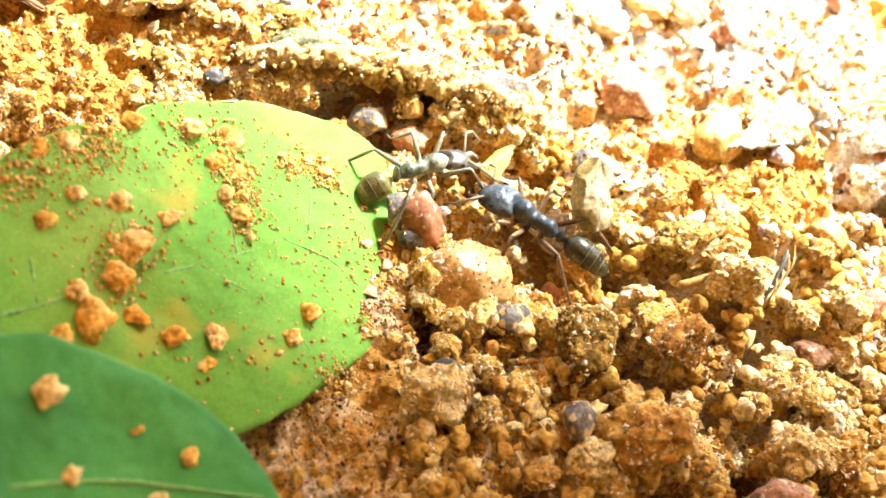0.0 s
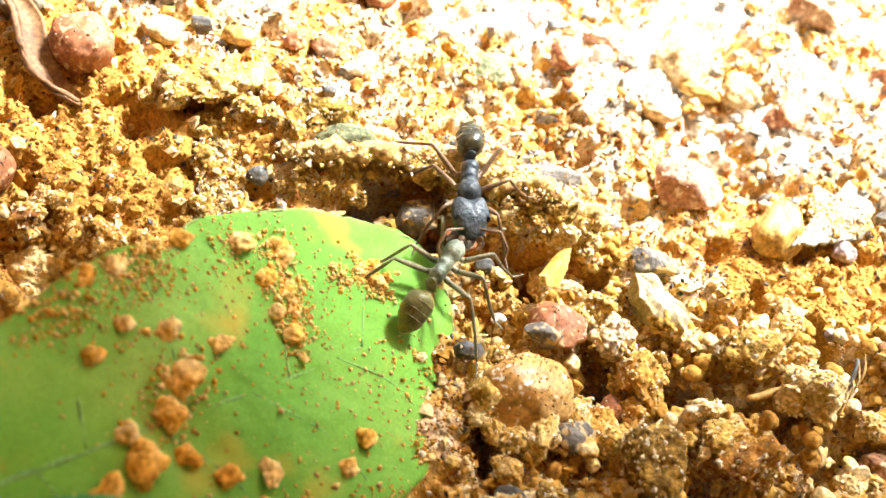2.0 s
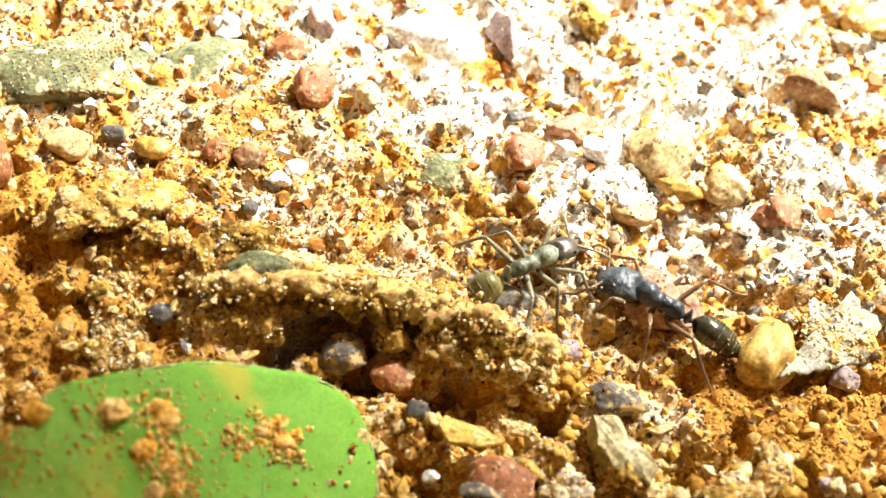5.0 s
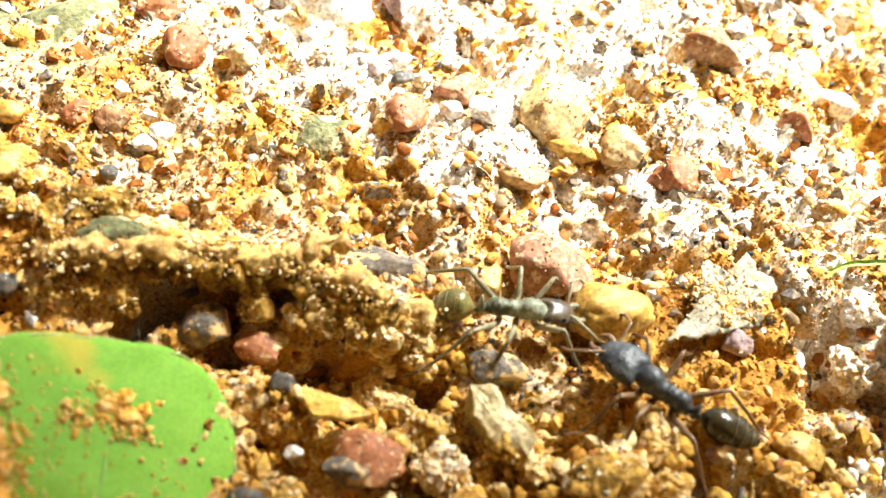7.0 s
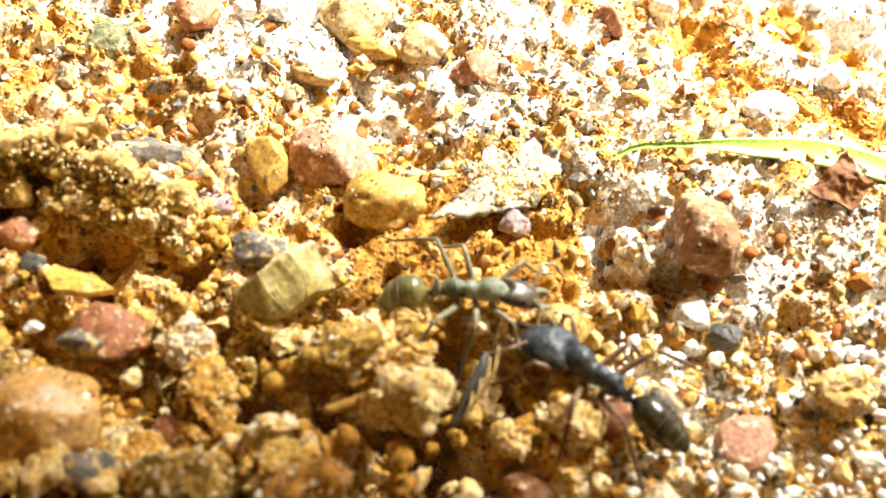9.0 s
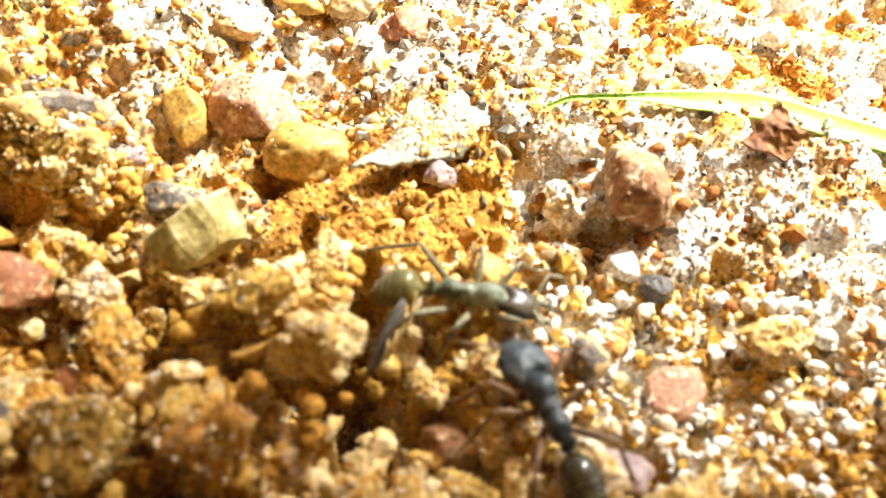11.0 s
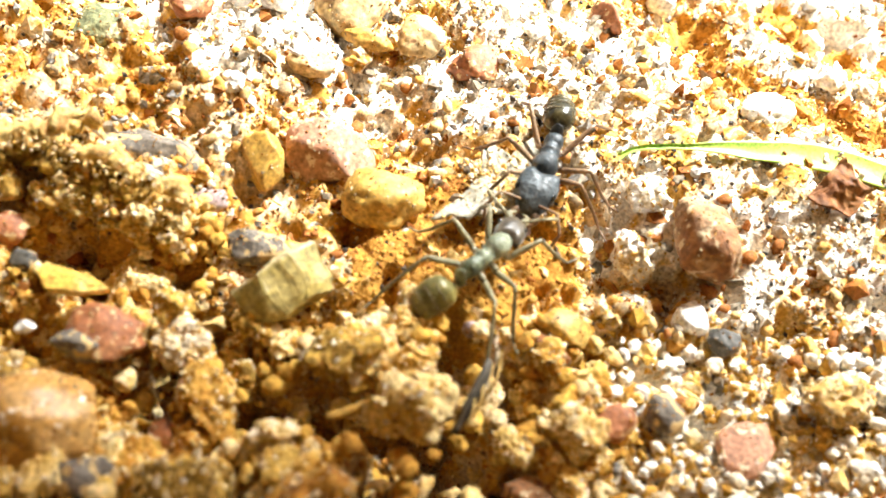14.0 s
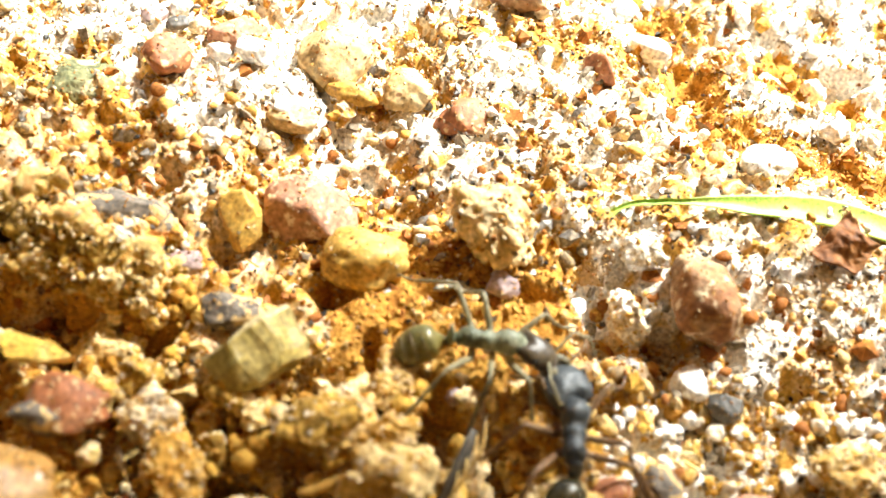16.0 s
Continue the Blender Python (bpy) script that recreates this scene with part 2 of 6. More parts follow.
# ---- materials ----
def surface(name, colours, scale, rough=0.85, fine=9000.0, bump=0.5, depth=0.00006, spread="", vary=0.25, speck=None, coat=0.0, metal=0.0, sheen=0.0, shine=0.5, tones=(0.5, 1.3)):
    """A grainy surface: colours over a coarse noise, darker and paler grain over a fine one, relief, and a shift from thing to thing or grain to grain."""
    m = bpy.data.materials.new(name)
    m.use_nodes = True
    n, k = m.node_tree.nodes, m.node_tree.links
    bsdf = n["Principled BSDF"]
    coord = n.new("ShaderNodeTexCoord")
    big = n.new("ShaderNodeTexNoise")
    big.inputs["Scale"].default_value, big.inputs["Detail"].default_value, big.inputs["Roughness"].default_value = scale, 4.0, 0.6
    k.new(coord.outputs["Object"], big.inputs["Vector"])
    ramp = n.new("ShaderNodeValToRGB")
    ramp.color_ramp.elements.remove(ramp.color_ramp.elements[1])
    for j, c in enumerate(colours):
        e = ramp.color_ramp.elements[0] if j == 0 else ramp.color_ramp.elements.new(0.5)
        e.position, e.color = 0.25 + 0.5 * j / max(1, len(colours) - 1), (*c, 1)
    source = big.outputs["Fac"]
    if spread:
        info = n.new("ShaderNodeNewGeometry" if spread == "island" else "ShaderNodeObjectInfo")
        mixer = n.new("ShaderNodeMath")
        mixer.operation = "MULTIPLY_ADD"
        k.new(info.outputs["Random Per Island" if spread == "island" else "Random"], mixer.inputs[0])
        mixer.inputs[1].default_value = vary
        off = n.new("ShaderNodeMath")
        off.operation = "MULTIPLY_ADD"
        k.new(big.outputs["Fac"], off.inputs[0])
        off.inputs[1].default_value, off.inputs[2].default_value = 1.0 - vary * 0.5, -vary * 0.25
        k.new(off.outputs[0], mixer.inputs[2])
        source = mixer.outputs[0]
    k.new(source, ramp.inputs[0])
    small = n.new("ShaderNodeTexNoise")
    small.inputs["Scale"].default_value, small.inputs["Detail"].default_value = fine, 3.0
    k.new(coord.outputs["Object"], small.inputs["Vector"])
    tone = n.new("ShaderNodeMapRange")
    tone.inputs["From Min"].default_value, tone.inputs["From Max"].default_value = 0.3, 0.7
    tone.inputs["To Min"].default_value, tone.inputs["To Max"].default_value = tones
    k.new(small.outputs["Fac"], tone.inputs["Value"])
    mul = n.new("ShaderNodeVectorMath")
    mul.operation = "SCALE"
    k.new(ramp.outputs[0], mul.inputs[0])
    k.new(tone.outputs[0], mul.inputs["Scale"])
    colour = mul.outputs[0]
    if speck:
        spots = n.new("ShaderNodeTexNoise")
        spots.inputs["Scale"].default_value, spots.inputs["Detail"].default_value = speck[1], 2.0
        k.new(coord.outputs["Object"], spots.inputs["Vector"])
        edge = n.new("ShaderNodeMapRange")
        edge.inputs["From Min"].default_value, edge.inputs["From Max"].default_value = speck[2], speck[2] + (speck[3] if len(speck) > 3 else 0.05)
        k.new(spots.outputs["Fac"], edge.inputs["Value"])
        mix = n.new("ShaderNodeMix")
        mix.data_type = "RGBA"
        k.new(edge.outputs[0], mix.inputs[0])
        k.new(colour, mix.inputs[6])
        mix.inputs[7].default_value = (*speck[0], 1)
        colour = mix.outputs[2]
    k.new(colour, bsdf.inputs["Base Color"])
    bsdf.inputs["Roughness"].default_value, bsdf.inputs["Metallic"].default_value = rough, metal
    bsdf.inputs["Specular IOR Level"].default_value = shine
    bsdf.inputs["Coat Weight"].default_value, bsdf.inputs["Sheen Weight"].default_value = coat, sheen
    if bump:
        b = n.new("ShaderNodeBump")
        b.inputs["Strength"].default_value, b.inputs["Distance"].default_value = bump, depth
        k.new(small.outputs["Fac"], b.inputs["Height"])
        k.new(b.outputs[0], bsdf.inputs["Normal"])
    return m


OCHRE, CREAM, ORANGE, RUST, BROWN = (0.55, 0.31, 0.065), (0.77, 0.70, 0.58), (0.46, 0.22, 0.04), (0.30, 0.11, 0.025), (0.19, 0.105, 0.03)
WHITE, GREY, DARK, PINK, YELLOW = (0.89, 0.87, 0.83), (0.24, 0.19, 0.13), (0.06, 0.05, 0.04), (0.45, 0.22, 0.12), (0.55, 0.33, 0.06)
M_SOIL = surface("sandy_soil", [RUST, ORANGE, OCHRE, (0.60, 0.39, 0.14), (0.68, 0.50, 0.25), CREAM], 500.0, 0.95, 7000.0, 0.8, 0.00008, shine=0.12)
# soil of the bright side: its sunlight is put into the paler colour
M_SOIL_SUNLIT_PALE = surface("sunlit_pale_soil", [ORANGE, OCHRE, CREAM, CREAM, WHITE], 420.0, 0.95, 7000.0, 0.8, 0.00008, shine=0.12)
M_SOIL_ORANGE = surface("orange_soil", [RUST, ORANGE, OCHRE, OCHRE], 420.0, 0.95, 7000.0, 0.8, 0.00008, shine=0.12)
M_GRAIN_ORANGE = surface("orange_sand", [RUST, ORANGE, OCHRE, OCHRE, (0.64, 0.44, 0.18), CREAM, OCHRE, ORANGE], 2500.0, 0.8, 9000.0, 0.3, 0.00002, "island", 0.8, shine=0.12)
M_GRAIN = surface("mixed_sand", [RUST, ORANGE, OCHRE, (0.66, 0.47, 0.21), CREAM, (0.70, 0.53, 0.28), WHITE, CREAM, (0.68, 0.50, 0.24), OCHRE, ORANGE, GREY], 2500.0, 0.7, 9000.0, 0.3, 0.00002, "island", 0.8, shine=0.12)
# grains of the bright side, whitened in place of stronger sunlight
M_GRAIN_SUNLIT_PALE = surface("sunlit_white_sand", [OCHRE, CREAM, WHITE, WHITE, WHITE, WHITE, CREAM, OCHRE], 2500.0, 0.75, 9000.0, 0.3, 0.00002, "island", 0.7, shine=0.12)
M_COARSE = surface("coarse_sand", [RUST, ORANGE, OCHRE, (0.66, 0.48, 0.24), CREAM, WHITE, CREAM, (0.68, 0.54, 0.32), PINK, GREY, (0.10, 0.08, 0.06)], 1500.0, 0.65, 8000.0, 0.4, 0.00003, "island", 0.9, shine=0.12)
M_SPECK = surface("dark_sand", [(0.02, 0.018, 0.015), (0.05, 0.04, 0.03), (0.11, 0.075, 0.05)], 2500.0, 0.6, 9000.0, 0.3, 0.00002, "island", 0.7)
M_PIECE = surface("loose_grain", [RUST, OCHRE, (0.62, 0.45, 0.20), ORANGE, OCHRE, CREAM, OCHRE, (0.62, 0.45, 0.20), GREY], 1500.0, 0.6, 8000.0, 0.4, 0.00003, "object", 0.85, shine=0.12)
M_CLOD = surface("crumbly_clod", [(0.18, 0.10, 0.02), (0.45, 0.27, 0.055), (0.60, 0.38, 0.095), (0.68, 0.46, 0.13), (0.76, 0.61, 0.32)], 1500.0, 0.95, 6000.0, 0.9, 0.00009, "object", 0.45, shine=0.12)
M_CRUMB = surface("leaf_crumb", [(0.66, 0.30, 0.035), (0.80, 0.43, 0.07), (0.84, 0.53, 0.12), (0.86, 0.68, 0.32)], 1500.0, 0.95, 6000.0, 0.6, 0.00006, "object", 0.3, shine=0.12)
M_CRUMBS = surface("ochre_crumbs", [(0.38, 0.18, 0.03), (0.50, 0.28, 0.05), (0.60, 0.37, 0.08), (0.69, 0.50, 0.19), (0.78, 0.63, 0.38)], 1300.0, 0.95, 6000.0, 0.8, 0.00008, "island", 0.6, shine=0.12)
M_CLOD_ORANGE = surface("orange_clod", [(0.20, 0.08, 0.02), (0.44, 0.20, 0.035), (0.54, 0.31, 0.06), (0.60, 0.41, 0.12), (0.68, 0.52, 0.26)], 1300.0, 0.95, 6000.0, 0.9, 0.00009, "object", 0.4, shine=0.12)
# for pale clods, and for clods with sunlight put into a paler colour
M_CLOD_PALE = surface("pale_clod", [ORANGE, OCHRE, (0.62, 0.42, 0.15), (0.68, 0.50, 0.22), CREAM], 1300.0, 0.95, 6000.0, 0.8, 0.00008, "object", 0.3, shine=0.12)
# for white crumbs, and for soil crumbs whitened to look sunlit
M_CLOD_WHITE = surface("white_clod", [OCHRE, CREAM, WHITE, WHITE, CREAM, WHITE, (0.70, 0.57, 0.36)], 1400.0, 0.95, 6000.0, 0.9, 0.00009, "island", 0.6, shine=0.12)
M_CLOD_RUST = surface("rust_clod", [(0.26, 0.09, 0.02), (0.44, 0.18, 0.04), (0.52, 0.26, 0.06), OCHRE], 900.0, 0.9, 6000.0, 0.8, 0.00008, shine=0.12)
M_CLOD_GOLD = surface("golden_clod", [(0.60, 0.37, 0.13), (0.78, 0.57, 0.27), (0.86, 0.72, 0.46)], 900.0, 0.9, 5000.0, 0.8, 0.00008, shine=0.12)
M_PINK = surface("pink_stone", [(0.34, 0.14, 0.07), PINK, (0.55, 0.35, 0.25)], 700.0, 0.7, 6000.0, 0.5, 0.00005, speck=((0.68, 0.52, 0.34), 3000.0, 0.61))
M_RED = surface("red_stone", [(0.22, 0.07, 0.02), (0.37, 0.13, 0.045), (0.48, 0.23, 0.10)], 900.0, 0.65, 6000.0, 0.5, 0.00005, speck=((0.62, 0.44, 0.22), 3200.0, 0.60))
M_GOLD = surface("ochre_stone", [(0.30, 0.14, 0.02), YELLOW, (0.62, 0.42, 0.13)], 900.0, 0.55, 7000.0, 0.4, 0.00003)
M_GREY = surface("grey_stone", [DARK, (0.17, 0.14, 0.11), (0.30, 0.26, 0.20)], 900.0, 0.85, 7000.0, 0.6, 0.00005, speck=((0.55, 0.38, 0.16), 2200.0, 0.52))
M_DARK = surface("slate_stone", [(0.045, 0.04, 0.036), (0.10, 0.09, 0.075), (0.20, 0.175, 0.14)], 1100.0, 0.6, 7000.0, 0.4, 0.00003)
M_TAN = surface("tan_stone", [(0.36, 0.20, 0.06), (0.52, 0.36, 0.15), (0.62, 0.50, 0.30)], 800.0, 0.7, 6000.0, 0.5, 0.00004, speck=((0.3, 0.15, 0.06), 3000.0, 0.66))
M_PALE = surface("pale_stone", [(0.6, 0.52, 0.38), WHITE, (0.85, 0.80, 0.70)], 1000.0, 0.55, 7000.0, 0.3, 0.00003)
M_MOSS = surface("mossy_stone", [(0.06, 0.07, 0.03), (0.17, 0.17, 0.07), (0.36, 0.31, 0.15)], 700.0, 0.85, 6000.0, 0.8, 0.00008, speck=((0.62, 0.48, 0.26), 1500.0, 0.58))
M_LILAC = surface("lilac_stone", [(0.26, 0.17, 0.17), (0.36, 0.26, 0.25), (0.48, 0.37, 0.33)], 1300.0, 0.6, 7000.0, 0.4, 0.00003)
M_BOULDER = surface("quartz_boulder", [(0.40, 0.17, 0.03), (0.54, 0.29, 0.07), (0.66, 0.45, 0.19)], 520.0, 0.45, 6000.0, 0.4, 0.00003, speck=(CREAM, 3000.0, 0.63))
M_LEAF = surface("green_leaf", [(0.11, 0.28, 0.025), (0.185, 0.385, 0.045), (0.30, 0.475, 0.08)], 160.0, 0.6, 9000.0, 0.3, 0.00002, speck=((0.58, 0.36, 0.05), 420.0, 0.60, 0.25), shine=0.1, tones=(0.86, 1.1))
M_DUST = surface("orange_dust", [(0.54, 0.30, 0.07), (0.67, 0.44, 0.14), (0.74, 0.54, 0.22), (0.78, 0.63, 0.36), CREAM], 2200.0, 0.95, 8000.0, 0.4, 0.00003, "island", 0.7, shine=0.12)
M_LEAF_DUST = surface("leaf_dust", [(0.62, 0.29, 0.035), (0.74, 0.40, 0.07), (0.80, 0.50, 0.12), (0.84, 0.63, 0.26)], 2200.0, 0.95, 8000.0, 0.4, 0.00003, "island", 0.5, shine=0.12)
M_LEAF_DARK = surface("dark_leaf", [(0.03, 0.15, 0.02), (0.055, 0.23, 0.03), (0.10, 0.31, 0.05)], 220.0, 0.6, 9000.0, 0.35, 0.00002, shine=0.3, tones=(0.86, 1.1))
M_VEIN = surface("leaf_vein", [(0.17, 0.34, 0.06), (0.24, 0.42, 0.09)], 900.0, 0.6, 9000.0, 0.2, 0.00001)
M_RIM = surface("leaf_rim", [(0.22, 0.34, 0.06), (0.34, 0.42, 0.12), (0.48, 0.46, 0.20)], 700.0, 0.7, 9000.0, 0.3, 0.00002)
M_GRASS = surface("grass_blade", [(0.22, 0.42, 0.03), (0.42, 0.56, 0.08), (0.62, 0.70, 0.30)], 300.0, 0.5, 9000.0, 0.2, 0.00001)
M_RUST = surface("rust_stone", [(0.13, 0.045, 0.015), (0.29, 0.12, 0.04), (0.42, 0.23, 0.10), (0.52, 0.36, 0.20)], 700.0, 0.8, 5000.0, 0.8, 0.00008, speck=((0.66, 0.52, 0.32), 2600.0, 0.60))
M_CHIP = surface("papery_flake", [(0.24, 0.20, 0.13), (0.38, 0.34, 0.25), (0.50, 0.46, 0.37)], 1100.0, 0.8, 8000.0, 0.6, 0.00005, speck=(OCHRE, 900.0, 0.58))
M_HUSK = surface("dry_husk", [(0.09, 0.035, 0.012), (0.20, 0.09, 0.028), (0.36, 0.20, 0.075)], 800.0, 0.75, 6000.0, 0.5, 0.00004)
M_SCRAP = surface("rust_leaf", [(0.12, 0.035, 0.008), (0.26, 0.095, 0.02), (0.40, 0.19, 0.05)], 900.0, 0.75, 6000.0, 0.5, 0.00004)
M_WOOD = surface("weathered_wood", [(0.22, 0.14, 0.04), (0.36, 0.25, 0.09), (0.48, 0.35, 0.15)], 900.0, 0.9, 5000.0, 0.9, 0.00009, speck=((0.50, 0.28, 0.06), 900.0, 0.55, 0.1))
M_BARK = surface("grey_bark", [(0.09, 0.07, 0.04), (0.18, 0.14, 0.08), (0.30, 0.24, 0.14)], 700.0, 0.9, 5000.0, 0.9, 0.00009)
M_AMBER = surface("yellow_shard", [(0.60, 0.33, 0.04), (0.78, 0.50, 0.09), (0.86, 0.66, 0.24)], 900.0, 0.5, 7000.0, 0.4, 0.00003)
M_STRAW = surface("dusty_straw", [(0.42, 0.25, 0.06), (0.62, 0.42, 0.13), (0.72, 0.55, 0.25)], 900.0, 0.85, 5000.0, 0.9, 0.00009, speck=((0.40, 0.21, 0.06), 2400.0, 0.56))
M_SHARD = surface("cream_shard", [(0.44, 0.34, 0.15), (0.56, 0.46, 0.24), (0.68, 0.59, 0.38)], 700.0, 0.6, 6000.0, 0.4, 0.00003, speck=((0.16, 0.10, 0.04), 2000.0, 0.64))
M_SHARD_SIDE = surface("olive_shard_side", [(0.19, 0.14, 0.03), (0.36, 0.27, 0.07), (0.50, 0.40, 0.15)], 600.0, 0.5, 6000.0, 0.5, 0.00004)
M_BLUEBLACK = surface("dark_ant_shell", [(0.010, 0.013, 0.015), (0.026, 0.032, 0.036), (0.058, 0.070, 0.077), (0.11, 0.125, 0.132)], 1500.0, 0.45, 9000.0, 0.8, 0.00004)
M_GASTER_DARK = surface("dark_ant_gaster", [(0.012, 0.009, 0.004), (0.05, 0.04, 0.016), (0.17, 0.14, 0.06)], 1100.0, 0.24, 14000.0, 0.3, 0.00001)
M_BAND = surface("gaster_band", [(0.10, 0.075, 0.03), (0.22, 0.17, 0.08)], 1500.0, 0.4, 12000.0, 0.1, 0.00001)
M_HAIR = surface("pale_hair", [(0.50, 0.42, 0.26), (0.68, 0.62, 0.46)], 2000.0, 0.45, 12000.0, 0.0)
M_DUST_PALE = surface("pale_dust", [OCHRE, (0.62, 0.47, 0.24), CREAM, WHITE], 2200.0, 0.9, 8000.0, 0.3, 0.00002, "island", 0.7)
M_GREYGREEN = surface("grey_ant_shell", [(0.018, 0.021, 0.012), (0.11, 0.125, 0.07), (0.33, 0.36, 0.23), (0.52, 0.54, 0.39)], 1500.0, 0.5, 8000.0, 0.8, 0.00004)
M_GASTER_GOLD = surface("golden_ant_gaster", [(0.05, 0.05, 0.02), (0.20, 0.17, 0.05), (0.44, 0.31, 0.05)], 800.0, 0.35, 14000.0, 0.3, 0.00001)
M_LIMB = surface("brown_ant_leg", [(0.06, 0.03, 0.014), (0.19, 0.105, 0.05), (0.36, 0.24, 0.13)], 900.0, 0.42, 12000.0, 0.2, 0.00001)
M_LIMB_GREY = surface("grey_ant_leg", [(0.07, 0.06, 0.03), (0.23, 0.20, 0.11), (0.42, 0.38, 0.24)], 900.0, 0.45, 12000.0, 0.2, 0.00001)
M_HEADBROWN = surface("brown_ant_head", [(0.012, 0.009, 0.005), (0.05, 0.032, 0.013), (0.11, 0.075, 0.03)], 1900.0, 0.4, 13000.0, 0.3, 0.00001, sheen=0.2)
M_EYE = surface("ant_eye", [(0.008, 0.008, 0.01), (0.02, 0.02, 0.02)], 2000.0, 0.15, 12000.0, 0.0)
# colour of the added roof and wall, which also bounces warm light
M_SHADE_SLAB = surface("shade_slab_straw", [(0.20, 0.14, 0.065), (0.30, 0.21, 0.10)], 3.0, 0.9, 60.0, 0.3, 0.003)

# ---- the soil: one sheet, fine where the ants walk, wide to the horizon ----
rng = np.random.default_rng(5)


def axis(lo, hi, step):
    """Even steps from lo to hi, then ever wider ones out to far away."""
    mid, out = np.arange(lo, hi + step / 2, step), [step]
    while sum(out) < 4000:
        out.append(out[-1] * 1.22)
    out = np.cumsum(out[1:])
    return np.concatenate([lo - out[::-1], mid, mid[-1] + out])


gx, gy = axis(-17, 41, 0.145), axis(8.5, 48, 0.145)
xx, yy = [a.ravel() for a in np.meshgrid(gx, gy)]
quads = (np.arange(len(gy) - 1)[:, None] * len(gx) + np.arange(len(gx) - 1)[None]).ravel()
near = (np.abs(xx - 12) < 60) & (np.abs(yy - 29) < 60)
zz = np.zeros(len(xx))
zz[near] = soil_height(xx[near], yy[near])
ground = new("ground", mesh_of("ground", np.stack([xx, yy, zz], 1), np.stack([quads, quads + 1, quads + len(gx) + 1, quads + len(gx)], 1), True, M_SOIL))
ground.data.materials.append(M_SOIL_ORANGE)
ground.data.materials.append(M_SOIL_SUNLIT_PALE)


def reddish(x, y):
    """Where the soil is more orange: round the leaf, beside the flake, and as painted shade below the twig, with uneven
    edges.
    """
    rough = fbm(np.c_[x / 3.0, y / 3.0, np.zeros(len(x))], 51, 3)
    beside = np.hypot((x - 18.0) / 4.5, (y - 26.0) / 4.2) + 0.45 * rough < 0.95
    trough = np.min([np.hypot(x - u, y - v) for u, v in TRENCHES], axis=0) + 0.5 * rough < 1.15
    # below the twig, shade is put into the soil as a darker orange
    below = np.hypot((x - 7.4) / 3.4, (y - 23.9) / 1.9) + 0.4 * rough < 0.95
    return trough | below | (x + 1.2 * rough + 1.2 * np.maximum(y - 28.0, 0) < -2.5) | beside


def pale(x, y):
    """Where the sand is whitest, with sunlight put into its colour: beyond a slanting line, with orange hollows left in
    it.
    """
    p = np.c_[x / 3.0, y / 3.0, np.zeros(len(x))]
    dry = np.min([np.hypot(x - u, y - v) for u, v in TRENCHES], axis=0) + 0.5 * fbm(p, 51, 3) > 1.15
    return dry & (x + np.interp(y, [26, 32], [1.6, 6.0]) * fbm(p * 1.5, 55, 3) > sunlit_pale_from(y)) & (fbm(p * 1.6, 58, 2) < 0.42)


centre = np.stack([xx, yy], 1)[quads] + 0.06
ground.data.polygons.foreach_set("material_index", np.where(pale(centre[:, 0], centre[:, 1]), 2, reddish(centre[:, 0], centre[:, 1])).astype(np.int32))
tagged(ground, "uneven ochre sandy soil with crumbs and pits", "ground", kind="structure")

# an unseen roof and wall are added here; the roof's edge shades the near soil
def slab(name, size, m, label, category):
    bm = bmesh.new()
    bmesh.ops.create_cube(bm, size=1.0, matrix=Matrix.Diagonal((*size, 1)))
    bmesh.ops.bevel(bm, geom=bm.edges[:], offset=0.004, segments=2, affect="EDGES")
    me = bpy.data.meshes.new(name)
    bm.to_mesh(me)
    bm.free()
    me.materials.append(M_SHADE_SLAB)
    ob = new(name, me)
    ob.matrix_world = m
    return tagged(ob, label, category, kind="structure")


SHADE_SLAB_Z, EDGE = 0.077, (0.0138, 0.0292)  # the shade's soft edge crosses the soil here
SHADE_SLAB_YAW = 79.0
reach = Vector((sun_way.x, sun_way.y)) * (SHADE_SLAB_Z / sun_way.z)
ex, ey = math.cos(radians(SHADE_SLAB_YAW)), math.sin(radians(SHADE_SLAB_YAW))
slab("roof", (0.5, 0.8, 0.02), pose(EDGE[0] + reach.x - ex * 0.25, EDGE[1] + reach.y - ey * 0.25, SHADE_SLAB_Z + 0.01, 0, 0, SHADE_SLAB_YAW), "unseen straw-coloured slab added to shade the near soil", "roof")
slab("shade_wall", (0.04, 0.8, 0.12), pose(EDGE[0] + reach.x - ex * 0.47, EDGE[1] + reach.y - ey * 0.47, 0.04, 0, 0, SHADE_SLAB_YAW), "unseen straw-coloured wall added behind the shading slab", "wall")

# ---- stones ----
def stone_mesh(name, w, d, h, mat, angular=0.5, seed=1, sub=4):
    r = np.random.default_rng(seed)
    v, f = BALLS[sub]
    v = v * (1 + 0.24 * fbm(v * 1.1 + seed * 3.7, seed, 2))[:, None]
    for _ in range(int(5 + 9 * angular)):
        n = r.normal(size=3)
        n /= np.linalg.norm(n)
        over = np.maximum(v @ n - r.uniform(0.55, 0.85), 0) * (0.35 + 0.65 * angular)
        v = v - over[:, None] * n
    v = v * (1 + 0.05 * fbm(v * 4.5 + seed, seed + 9, 4))[:, None]
    v = v / np.abs(v).max(0) * np.array([w, d, h]) / 2
    return mesh_of(name, v, f, True, mat)


STONE_DUST = []  # places of the dust grains on the stones


